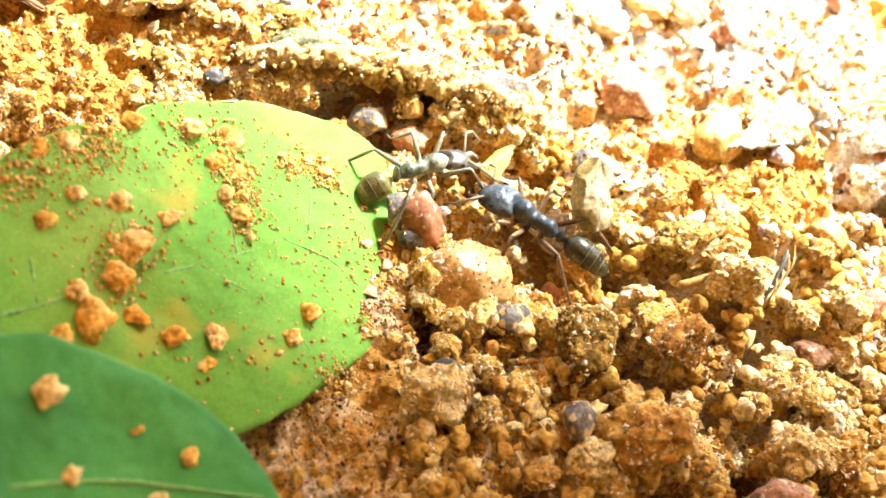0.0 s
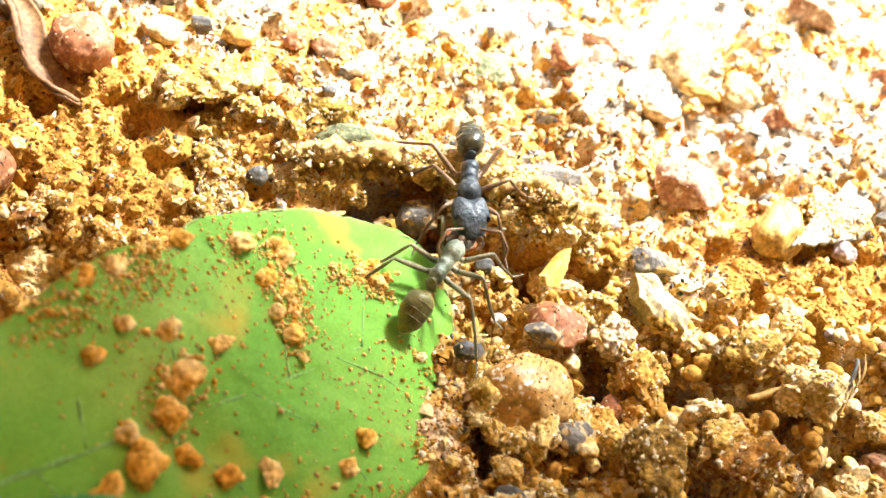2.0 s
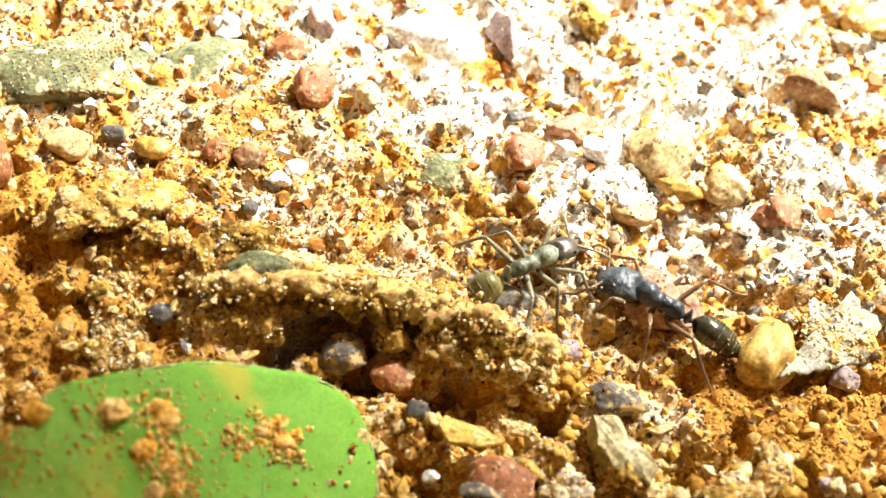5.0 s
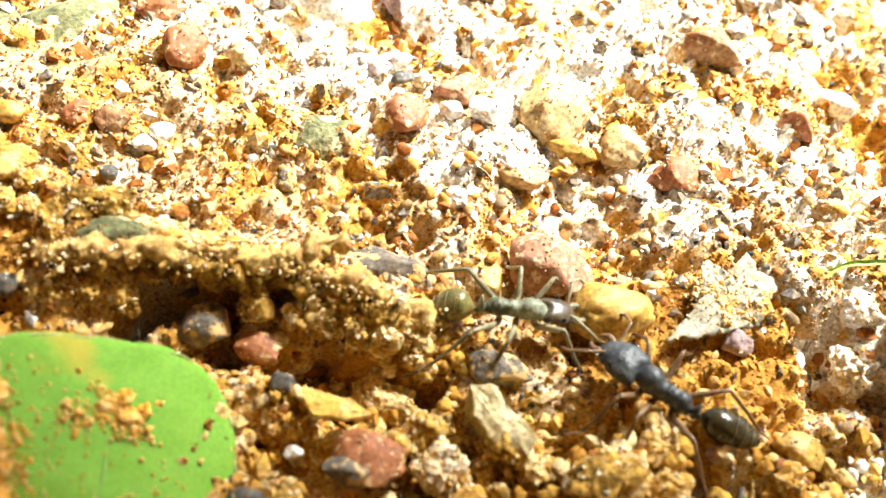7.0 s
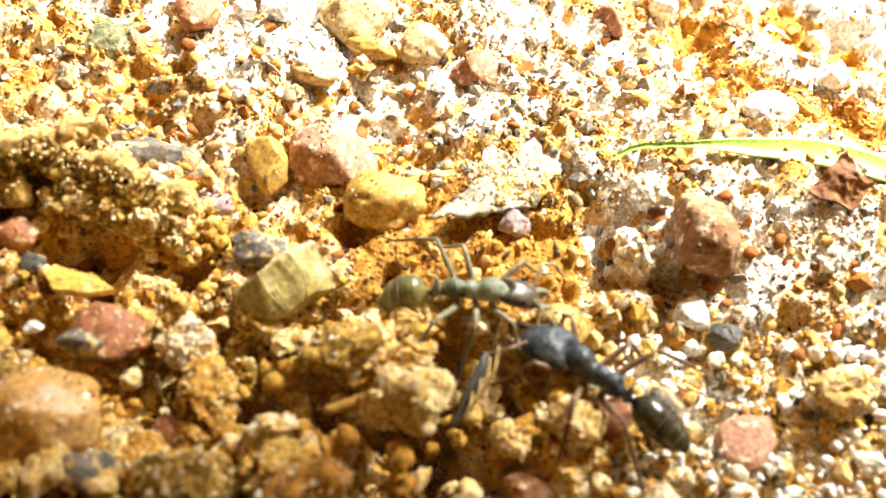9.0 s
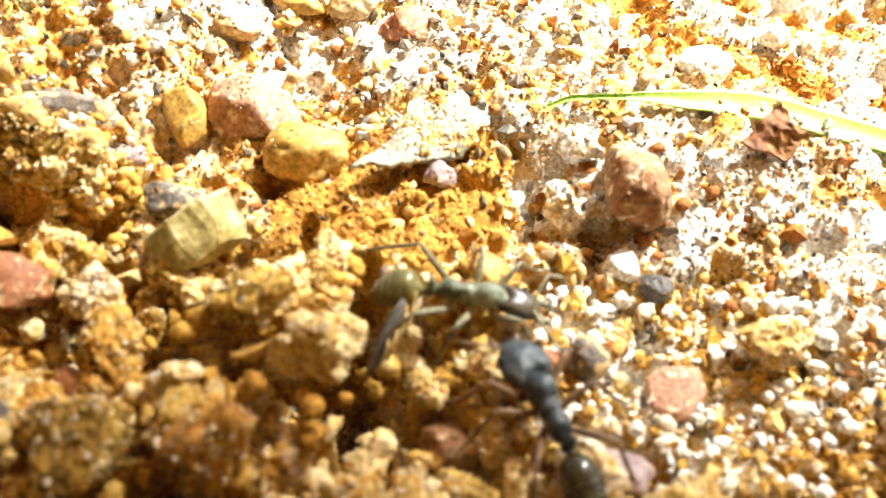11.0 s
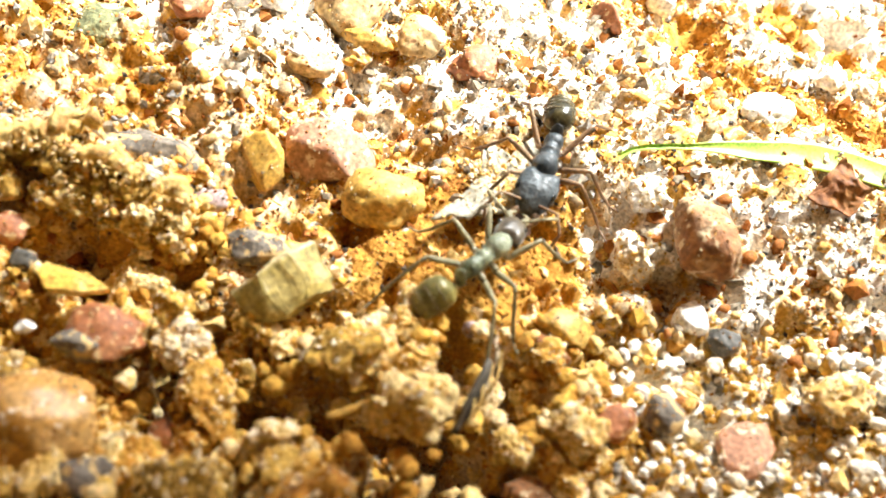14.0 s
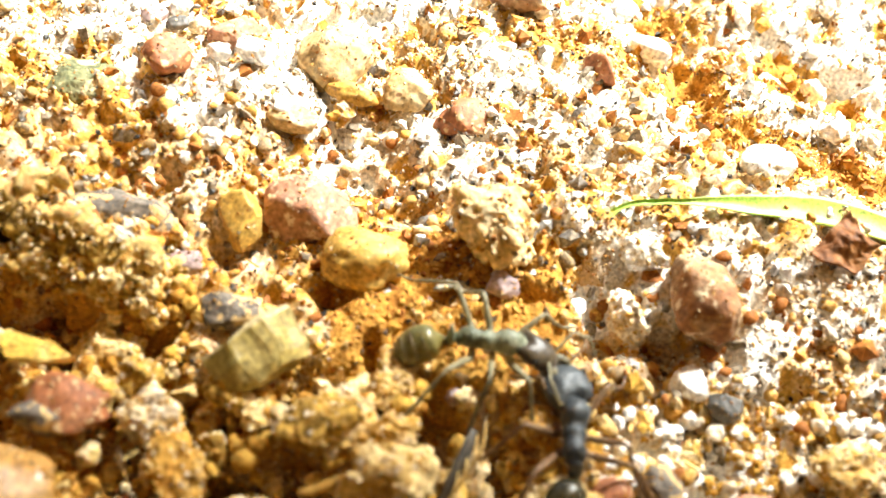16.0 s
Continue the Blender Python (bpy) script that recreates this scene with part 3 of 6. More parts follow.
def stone(name, label, x, y, w, h, mat, angular=0.5, rz=0.0, lift=0.28, category="pebble", tilt=0.0, flat=0.78, z=None, dust=34):
    """A stone w wide, part sunk in the soil."""
    seed = int(x * 37 + y * 101) % 9973
    tall = h * flat
    z = float(swell(np.array(x), np.array(y))) + tall * lift if z is None else z
    me = stone_mesh(name, w, h * 0.95, tall, mat, angular, seed)
    r = np.random.default_rng(seed)
    v = np.array([me.vertices[k].co[:] for k in r.integers(0, len(me.vertices), int(dust * w * h))]) / MM
    v = v[v[:, 2] > r.uniform(-0.3, 0.6, len(v)) * tall * 0.5]
    ca, sa = math.cos(radians(rz)), math.sin(radians(rz))
    if not tilt:
        STONE_DUST.append(np.c_[x + ca * v[:, 0] - sa * v[:, 1], y + sa * v[:, 0] + ca * v[:, 1], z + v[:, 2]])
    return thing(name, me, x, y, z, label, category, tilt, 0, rz, "stones on the soil")


stone("pebble", "pink-brown angular pebble with a dusty pale top", 13.40, 28.95, 3.0, 2.9, M_PINK, 0.85, -8, 0.3)
yellow_pebble = stone("pebble", "rounded yellow-ochre pebble half sunk in sand", 15.05, 27.05, 2.75, 2.2, M_GOLD, 0.15, -10, 0.3)
striped = stone("shard", "striped ochre mineral flake standing in sand", 11.45, 28.5, 1.5, 2.3, M_GOLD, 0.9, 20, 0.35, "shard")
stone("pebble", "dark grey stone beside a crusted twig", 7.9, 28.45, 3.6, 2.0, M_GREY, 0.6, -20, -0.05)
red_pebble = stone("pebble", "brown-red rounded pebble with a dark grey patch", 7.45, 21.9, 2.4, 1.9, M_RED, 0.35, -10, 0.35)
part("grey_patch", stone_mesh("grey_patch", 1.5, 0.8, 1.05, M_GREY, 0.8, 63, 4), red_pebble, "dark grey mineral patch", (-0.4, -0.55, 0.12))
stone("pebble", "tiny white quartz grain beside the leaf", 5.4, 22.06, 0.6, 0.45, M_PALE, 0.4, 0, 0.4)
stone("boulder_stone", "large pinkish quartz stone crusted with soil", 6.35, 19.2, 3.9, 2.8, M_BOULDER, 0.35, 12, 0.24, "stone", dust=60)
BOULDER_CRUST = ((4.7, 19.6, 1.0, 0.9), (4.6, 18.2, 1.0, 0.9), (5.6, 17.5, 1.1, 0.9), (7.4, 17.6, 1.0, 0.9), (8.4, 19.2, 0.9, 0.8), (4.9, 20.0, 0.7, 0.7), (5.0, 17.7, 0.8, 0.8), (8.1, 17.9, 0.8, 0.7), (4.9, 18.9, 1.3, 1.5), (5.3, 20.4, 1.2, 1.0), (7.9, 18.6, 1.3, 1.4), (6.6, 17.7, 1.8, 1.1))
stone("pebble", "small brown-red pebble among soil crumbs", 9.47, 19.24, 1.2, 1.1, M_RED, 0.4, 0, 0.35)
stone("pebble", "small lilac-grey stone beside a papery flake", 19.1, 26.2, 1.15, 1.0, M_LILAC, 0.7, 0, 0.4)
stone("pebble", "dark slate cube-shaped stone", 25.5, 22.8, 1.0, 1.1, M_DARK, 0.9, 15, 0.4)
stone("pebble", "white quartz block beside a slate stone", 24.5, 23.55, 1.05, 1.4, M_PALE, 0.9, 0, 0.35)
stone("pebble", "flat pale pink stone in pale sand", 25.6, 19.3, 1.9, 2.0, M_PINK, 0.8, 10, 0.15, flat=0.4)
stone("pebble", "ochre stone lump in sand", 20.4, 22.6, 1.8, 1.2, M_GOLD, 0.5, -12, 0.35)
stone("pebble", "bright orange pebble in pale crumbs", 21.65, 19.8, 1.3, 1.15, M_RED, 0.4, 0, 0.4)
stone("pebble", "brown-grey rounded pebble in pale crumbs", 23.1, 20.2, 1.2, 1.5, M_GREY, 0.3, 0, 0.35)
stone("pebble", "dark grey angular stone with sandy dust", 11.5, 25.2, 2.1, 1.4, M_GREY, 0.8, -6, 0.3)
stone("pebble", "round red-brown pebble on pale sand", 0.58, 36.6, 1.75, 1.95, M_RED, 0.3, 0, 0.35)
stone("stone", "smooth red-brown stone beside a dry husk", -10.3, 31.9, 2.5, 2.7, M_RED, 0.25, 0, 0.35, "stone")
stone("stone", "half-buried red-brown stone in orange soil", -12.4, 26.0, 1.9, 2.2, M_RED, 0.3, 0, 0.3, "stone")
stone("pebble", "small bright yellow grain on a soil lump", -5.25, 31.2, 0.85, 0.75, M_GOLD, 0.3, 0, 1.2)
stone("pebble", "dark red angular pebble in pale sand", 8.6, 34.3, 1.75, 1.75, M_RED, 0.7, 30, 0.3)
stone("pebble", "flat greenish-grey translucent stone", 5.7, 33.8, 2.9, 2.2, M_MOSS, 0.5, 0, 0.05, flat=0.4)
stone("seed_husk", "ochre ribbed seed husk on sand", 14.5, 34.05, 2.05, 1.05, M_GOLD, 0.2, -15, 0.5, "seed")
stone("stone", "large tan stone in bright sand", 13.9, 35.6, 2.7, 2.9, M_TAN, 0.8, 10, 0.05, "stone")
stone("stone", "large red-brown dusty stone", 18.6, 33.4, 2.6, 1.9, M_RED, 0.8, -8, 0.0, "stone")
stone("pebble", "grey-tan speckled rounded stone in sand", 16.5, 34.4, 2.0, 1.9, M_TAN, 0.5, 0, 0.1)
stone("pebble", "brown crusted pebble in the hollow below a twig", 2.45, 26.15, 1.75, 1.6, M_GREY, 0.55, 20, z=0.0)
stone("pebble", "ochre upright pebble propping the twig", 4.1, 26.55, 1.0, 1.1, M_GOLD, 0.8, 25, z=0.45, flat=1.3)
stone("pebble", "red-orange pebble in the hollow below a twig", 4.05, 25.45, 1.5, 1.25, M_RED, 0.6, -8, z=-0.15)
stone("pebble", "blue-grey pebble beside the leaf's edge", 5.0, 24.15, 0.9, 0.85, M_DARK, 0.6, -30, z=0.1)
stone("stone", "wide pale slab of stone half buried in sand", 5.3, 41.0, 4.6, 3.2, M_PALE, 0.8, -6, 0.05, "stone", flat=0.5)
stone("pebble", "brown wedge-shaped stone beside a pale slab", 8.0, 41.2, 1.3, 2.8, M_LILAC, 0.8, 12, 0.2, flat=0.7)
stone("pebble", "small dark grey flat pebble", -6.25, 34.1, 1.05, 0.75, M_DARK, 0.5, -20, 0.35)
stone("pebble", "small dark grey pebble", -1.05, 31.1, 0.65, 0.7, M_DARK, 0.5, 0, 0.4)
stone("pebble", "orange-ochre pebble in sand", -4.7, 33.4, 1.45, 1.2, M_GOLD, 0.5, 0, 0.3)
stone("pebble", "dull red pebble in sand", -2.5, 33.5, 1.1, 1.1, M_RED, 0.5, 0, 0.3)
stone("seed", "dark teal-grey seed in a crack of soil", -3.3, 26.7, 0.95, 0.85, M_DARK, 0.2, 20, 0.4, "seed")
stone("pebble", "flat white quartz pebble", -0.15, 32.5, 1.0, 0.7, M_PALE, 0.4, -8, 0.35)
stone("pebble", "white quartz pebble beside a flat one", 0.35, 33.0, 0.9, 0.8, M_PALE, 0.5, 20, 0.3)
stone("pebble", "blue-grey stone in shade beside the leaf", 5.55, 15.4, 1.15, 1.15, M_DARK, 0.6, 0, 0.4)
stone("pebble", "pale grey stone beneath a clod", 7.75, 17.8, 1.6, 1.4, M_GREY, 0.5, 0, 0.4)
stone("pebble", "dark grey stone between clods", 9.8, 13.9, 1.2, 1.7, M_GREY, 0.6, 0, 0.4)
stone("pebble", "large pinkish stone among clods", 16.45, 11.7, 2.3, 1.6, M_PINK, 0.3, 0, 0.4)
stone("pebble", "red-brown stone in pale crumbs", 31.6, 17.9, 1.6, 2.0, M_RED, 0.4, 0, 0.35)
stone("pebble", "dark pebble on the leaf's shaded side", 4.25, 20.35, 1.1, 0.85, M_DARK, 0.4, 0, 1.0)
for label, x, y, w, h, mat, angular, rz, lift in (
    ("dull red-brown stone in pale sand", -0.6, 39.2, 2.0, 1.4, M_RED, 0.6, -10, 0.2), ("brown elongated stone in pale sand", 0.55, 41.0, 1.2, 2.0, M_LILAC, 0.5, 20, 0.25),
    ("smooth ochre stone in bright sand", 24.4, 44.2, 2.8, 2.2, M_GOLD, 0.2, 0, 0.2), ("flat pinkish stone with an orange side", 10.5, 36.3, 2.3, 1.5, M_PINK, 0.9, 10, 0.1),
    ("cream angular stone over a dark gap", 11.3, 34.9, 1.5, 1.3, M_PALE, 0.8, 30, 0.4), ("small white quartz grain in sand", 10.0, 34.9, 0.9, 0.9, M_PALE, 0.6, 0, 0.4),
    ("lilac-grey stone in white sand", 7.4, 37.4, 1.2, 1.0, M_LILAC, 0.6, 0, 0.2), ("small slate-grey pebble in white sand", 8.4, 36.9, 0.9, 0.7, M_DARK, 0.5, 0, 0.25),
    ("brownish flat stone in sand", 12.6, 32.9, 1.8, 1.3, M_TAN, 0.7, -10, 0.1), ("rough rust-red stone in white sand", 20.3, 39.3, 2.7, 1.9, M_RUST, 0.8, -15, 0.25),
    ("tan stone with a pink side", -7.7, 33.4, 2.0, 1.5, M_TAN, 0.7, 0, 0.2), ("brown pebble in sand", -1.3, 33.3, 1.3, 1.2, M_RUST, 0.6, 0, 0.25),
    ("yellow-cream pebble beside a red one", 2.7, 36.9, 1.1, 1.2, M_SHARD, 0.4, 0, 0.3), ("rust-brown crumbling stone in pale crumbs", 19.3, 17.9, 1.9, 1.6, M_RUST, 0.5, 0, 0.25),
    ("lilac-pink stone among clods", 23.3, 16.6, 2.0, 1.6, M_LILAC, 0.7, 0, 0.35), ("pale green-grey flat stone at the twig's end", -0.2, 28.1, 2.6, 1.3, M_MOSS, 0.7, -6, 0.3),
    ("rough rust-brown stone half sunk in pale crumbs", 25.2, 25.9, 2.5, 3.2, M_RUST, 0.45, 20, 0.25),
    ("red flat stone on pale sand", 23.2, 35.7, 1.2, 1.8, M_RED, 0.6, 30, 0.2), ("rounded white stone in the orange trough", 28.4, 31.7, 2.1, 1.7, M_PALE, 0.3, 0, 0.3), ("oval white stone in bright sand", 25.3, 37.6, 1.8, 1.4, M_PALE, 0.3, -30, 0.3),
    ("red-brown glossy chip in sand", 19.9, 21.8, 1.2, 0.9, M_SCRAP, 0.8, -30, 0.3), ("small purple-brown pebble in sand", 17.6, 22.3, 0.6, 0.6, M_LILAC, 0.2, 0, 0.4)):
    stone("pebble" if w < 2.4 else "stone", label, x, y, w, h, mat, angular, rz, lift, "pebble" if w < 2.4 else "stone")
stone("pebble", "grey speckled pebble in white sand", 9.9, 26.9, 1.2, 1.0, M_LILAC, 0.5, 0, 0.3)

# ---- clods of crumbly soil ----
def clod_mesh(name, w, d, h, mat, seed, fine=0.2, sub=5):
    """One lump of soil with broken faces, rough with packed crumbs and sand."""
    v, f = BALLS[sub]
    r = np.random.default_rng(seed)
    core = v * (1 + 0.34 * fbm(v * 1.6 + seed * 1.7, seed, 3))[:, None]
    for _ in range(7):
        n = r.normal(size=3)
        n /= np.linalg.norm(n)
        core = core - (0.75 * np.maximum(core @ n - r.uniform(0.5, 0.8), 0))[:, None] * n
    core = core / np.abs(core).max(0) * np.array([w, d, h]) / 2
    out = core / np.linalg.norm(core, axis=1)[:, None]
    coarse = min(w, d, h) * 0.4
    core = core + out * (0.17 * coarse * crumbs(core + seed, coarse, seed) * np.clip(0.4 + 1.5 * smooth_noise(core / 0.9, seed + 2), 0, 1) + 0.3 * fine * crumbs(core + seed, fine, seed + 7) * np.clip(0.6 + smooth_noise(core / 0.8, seed), 0, 1) + 0.15 * fbm(core / 0.5, seed + 3, 4))[:, None]
    return mesh_of(name, core, f, True, mat)


mossy = thing("stone", stone_mesh("stone", 8.6, 5.4, 2.0, M_MOSS, 0.9, 17, 5), -8.2, 37.1, -0.1, "large green-grey mossy stone crusted with pale sand", "stone", 0, 0, 5, "stones on the soil")
thing("stone", stone_mesh("stone", 3.6, 3.0, 1.6, M_MOSS, 0.9, 27, 4), -3.6, 38.6, -0.05, "smaller mossy stone beside a larger one", "stone", 0, 0, 40, "stones on the soil")
r3 = np.random.default_rng(19)
top = np.array([mossy.data.vertices[k].co[:] for k in r3.integers(0, len(mossy.data.vertices), 6000)]) / MM
top = top[(top[:, 2] > 0.1) & (fbm(top / 1.3, 44, 2) > -0.05)]
STONE_DUST.append(top + np.array([-8.2, 37.1, -0.08]))
CLOD_GRAINS = []  # places of the loose grains that stick to the clods


def clod(label, x, y, w, h, mat=M_CLOD, rz=0.0, lift=0.3, flat=0.85, sub=5, z=None):
    seed = int(x * 53 + y * 71) % 9973
    tall = h * flat
    zc = float(swell(np.array(x), np.array(y))) + tall * lift if z is None else z
    me = clod_mesh("soil_clod", w, h, tall, mat, seed, 0.2, sub if w > 1.15 else 4)
    r = np.random.default_rng(seed)
    v = np.array([me.vertices[k].co[:] for k in r.integers(0, len(me.vertices), int(95 * w * (0.6 + 0.4 * h)))]) / MM
    v = v[v[:, 2] > -0.3 * tall]
    ca, sa = math.cos(radians(rz)), math.sin(radians(rz))
    CLOD_GRAINS.append(np.c_[x + ca * v[:, 0] - sa * v[:, 1], y + sa * v[:, 0] + ca * v[:, 1], zc + v[:, 2]])
    return thing("soil_clod", me, x, y, zc, label, "soil clod", 0, 0, rz, "clods of soil")


clod("tan crumbly soil clod, tall and rounded", 10.1, 17.0, 2.9, 3.0, M_CLOD, 10, 0.4)
clod("orange blocky soil chunk with an angular face", 12.2, 13.3, 3.4, 2.7, M_CLOD_ORANGE, 20, 0.4)
clod("red-brown soil clod in shade beside the leaf", 4.9, 14.6, 2.3, 2.1, M_CLOD_ORANGE, 0, 0.4)
clod("pale crumbly clod with a grey tip", 10.35, 20.3, 1.7, 2.6, M_CLOD_PALE, 25, 0.35)
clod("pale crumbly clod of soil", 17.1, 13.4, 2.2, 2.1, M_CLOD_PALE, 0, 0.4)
clod("round ochre crumb beside a dark chip", 18.5, 18.9, 1.3, 1.1, M_CLOD, 0, 0.45)
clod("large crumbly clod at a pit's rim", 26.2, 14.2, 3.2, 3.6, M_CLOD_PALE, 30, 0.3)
clod("ochre clod forming a low ridge", 14.2, 21.2, 2.4, 2.0, M_CLOD, -20, 0.35)
clod("ochre soil lump topped by a yellow grain", -5.05, 30.2, 4.2, 2.2, M_CLOD_ORANGE, 8, 0.25)
clod("golden crumbly clod over a dark hollow", 25.0, 15.5, 2.4, 1.9, M_CLOD, 15, z=0.6)
clod("golden crumbly clod over a dark hollow", 22.9, 15.3, 1.9, 1.6, M_CLOD, -20, z=0.4)
clod("orange crumbly clod of soil", 13.3, 16.9, 2.3, 1.9, M_CLOD_ORANGE, 15, 0.45)
clod("ochre clod ridge leaning over a hollow", 15.6, 19.4, 2.4, 2.3, M_CLOD, 35, 0.4)
clod("ochre crumbly clod behind a hollow", 19.2, 15.9, 2.0, 2.0, M_CLOD, 0, 0.4)
clod("brown crumbly clod of soil", 21.2, 14.0, 1.9, 1.9, M_CLOD_ORANGE, 0, 0.35)
clod("clump of white crumbs stuck together", 23.1, 25.7, 1.3, 1.8, M_CLOD_WHITE, 20, 0.35)
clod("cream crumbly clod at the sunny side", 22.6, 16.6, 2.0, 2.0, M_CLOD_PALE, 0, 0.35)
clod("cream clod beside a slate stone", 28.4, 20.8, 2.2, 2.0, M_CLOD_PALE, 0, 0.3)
clod("tan soil lump beside the twig", -0.9, 29.2, 2.6, 1.6, M_CLOD, 0, 0.2)
clod("ochre crumbs below the twig's end", 7.9, 24.3, 2.6, 2.0, M_CLOD_ORANGE, -25, 0.45)
clod("ochre crumb heap beside a shard", 9.1, 23.0, 1.6, 1.4, M_CLOD, 0, 0.4)
clod("pale crumbs beside the pink stone", 9.6, 21.9, 1.6, 1.5, M_CLOD_PALE, 0, 0.4)

for x, y, w, h in BOULDER_CRUST:
    clod("ochre crust of crumbs against a quartz stone", x, y, w, h, M_CLOD, x * 40, 0.5, sub=4)
clod("pale ochre crumbs behind the twig", 0.6, 28.4, 2.2, 1.3, M_CLOD, 20, 0.25)
for x, y, w, rz in ((-0.2, 27.9, 1.6, 10), (1.0, 28.0, 1.9, -15), (2.2, 28.05, 1.9, 5), (3.4, 28.0, 1.8, 20), (4.6, 27.85, 1.6, -10), (5.6, 27.7, 1.3, 0)):
    clod("slab of crusted soil roofing a hollow", x, y, w, 1.7, M_CLOD, rz, flat=0.42, z=1.05)
clod("ochre crumbs caught on the twig", 5.9, 27.0, 1.5, 1.0, M_CLOD, -25, z=0.8)
clod("ochre crumbs on the twig's end", 8.3, 26.1, 1.5, 1.1, M_CLOD, -35, z=0.45)
clod("hanging crust of ochre soil below the twig", -0.3, 27.0, 1.6, 1.0, M_CLOD_ORANGE, 10, z=0.6)

clod("brown crumbly clod beside the leaf", -10.4, 23.0, 1.9, 1.6, M_CLOD_ORANGE, 12, 0.3)
clod("brown crumbly clod beside the leaf", -8.3, 23.6, 2.0, 1.7, M_CLOD_ORANGE, -10, 0.35)
clod("dark brown clod at the leaf's far edge", -9.3, 21.6, 1.6, 1.4, M_CLOD_ORANGE, 40, 0.2)
clod("clump of white crumbs stuck together", 23.6, 27.6, 1.0, 1.5, M_CLOD_WHITE, 60, 0.35)
clod("rust-orange clod in bright sand", 28.2, 37.6, 1.5, 1.0, M_CLOD_RUST, 20, 0.2)
clod("rust-orange clod in bright sand", 30.6, 33.2, 1.8, 1.0, M_CLOD_RUST, -20, 0.2)
clod("ochre crumbs in bright sand", 11.8, 42.7, 2.2, 1.6, M_CLOD, 0, 0.25)
left = np.random.default_rng(41)
for x, y, w in ((-6.6, 29.4, 1.3), (-4.0, 29.3, 1.2), (-5.2, 29.0, 1.4), (-3.4, 30.2, 1.0), (-6.9, 30.4, 1.2), (-4.5, 30.9, 0.9), (-5.8, 30.9, 1.0), (-3.0, 29.2, 0.8), (-2.2, 28.5, 1.1), (-7.6, 29.9, 0.8)):
    clod("crumbly ochre clod on a soil lump", x, y, w, w * 0.9, M_CLOD if w > 1 else M_CLOD_ORANGE, x * 77, 0.55, sub=4)
for _ in range(34):
    cx, cy = left.uniform(-14, -6.5), left.uniform(20, 25.2)
    if cx > -7.5 and cy < 21.5:
        continue
    w = left.uniform(0.4, 1.1)
    clod("small crumbly orange clod beside the leaf", cx, cy, w, w * left.uniform(0.8, 1.1), M_CLOD_ORANGE if left.random() < 0.7 else M_CLOD, left.uniform(0, 180), 0.35, sub=4)
for k in range(64):
    u = left.random()
    drop, w = left.uniform(0.2, 1.2), left.uniform(0.3, 0.85)
    cx, cy = -1.8 + 11.0 * u, 27.35 - 1.3 * u * u - 0.55 * drop
    if 0.3 < cx < 3.7 and drop > 0.45 or 4.3 < cx < 5.5 and drop > 0.5:
        continue
    clod("crumb of ochre soil clinging below the twig", cx, cy, w, w, M_CLOD if left.random() < 0.8 else M_CLOD_ORANGE, left.uniform(0, 180), sub=4, z=1.15 - 0.45 * u - 0.55 * drop)
for k in range(70):
    cx, cy, w = left.uniform(4.9, 9.9), left.uniform(24.3, 26.7), left.uniform(0.3, 0.95)
    dug = float(soil_height(cx, cy)[0])
    if dug < -0.35:
        continue
    # lower crumbs turn rusty: the slope's shade is put into their colour
    clod("crumb of ochre soil on the slope below the twig", cx, cy, w, w * left.uniform(0.8, 1.1), M_CLOD if cy > 25.3 else (M_CLOD_RUST if left.random() < 0.5 else M_CLOD_ORANGE), left.uniform(0, 180), sub=4, z=dug + 0.22 * w)
for k in range(16):
    cx, drop, w = left.uniform(-2.4, 0.3), left.uniform(0.3, 1.3), left.uniform(0.4, 0.9)
    clod("crumb of ochre soil clinging below the twig", cx, 27.2 - 0.6 * drop, w, w, M_CLOD, left.uniform(0, 180), sub=4, z=0.95 - 0.5 * drop)
white = np.random.default_rng(29)


def lump(x, y, w, h, rz, lift, sub=4):
    """Verts and faces of a small lump of soil where it lies."""
    sub = 2 if w < 0.42 else sub
    me = clod_mesh("lump", w, h, h * 0.85, M_CLOD_WHITE, int(x * 53 + y * 71) % 9973, 0.26, sub)
    me.transform(pose(x * MM, y * MM, (float(swell(np.array(x), np.array(y))) + h * 0.85 * lift) * MM, 0, 0, rz))
    v, f = np.array([q.co[:] for q in me.vertices]) / MM, np.array([q.vertices[:] for q in me.polygons])
    bpy.data.meshes.remove(me)
    return v, f


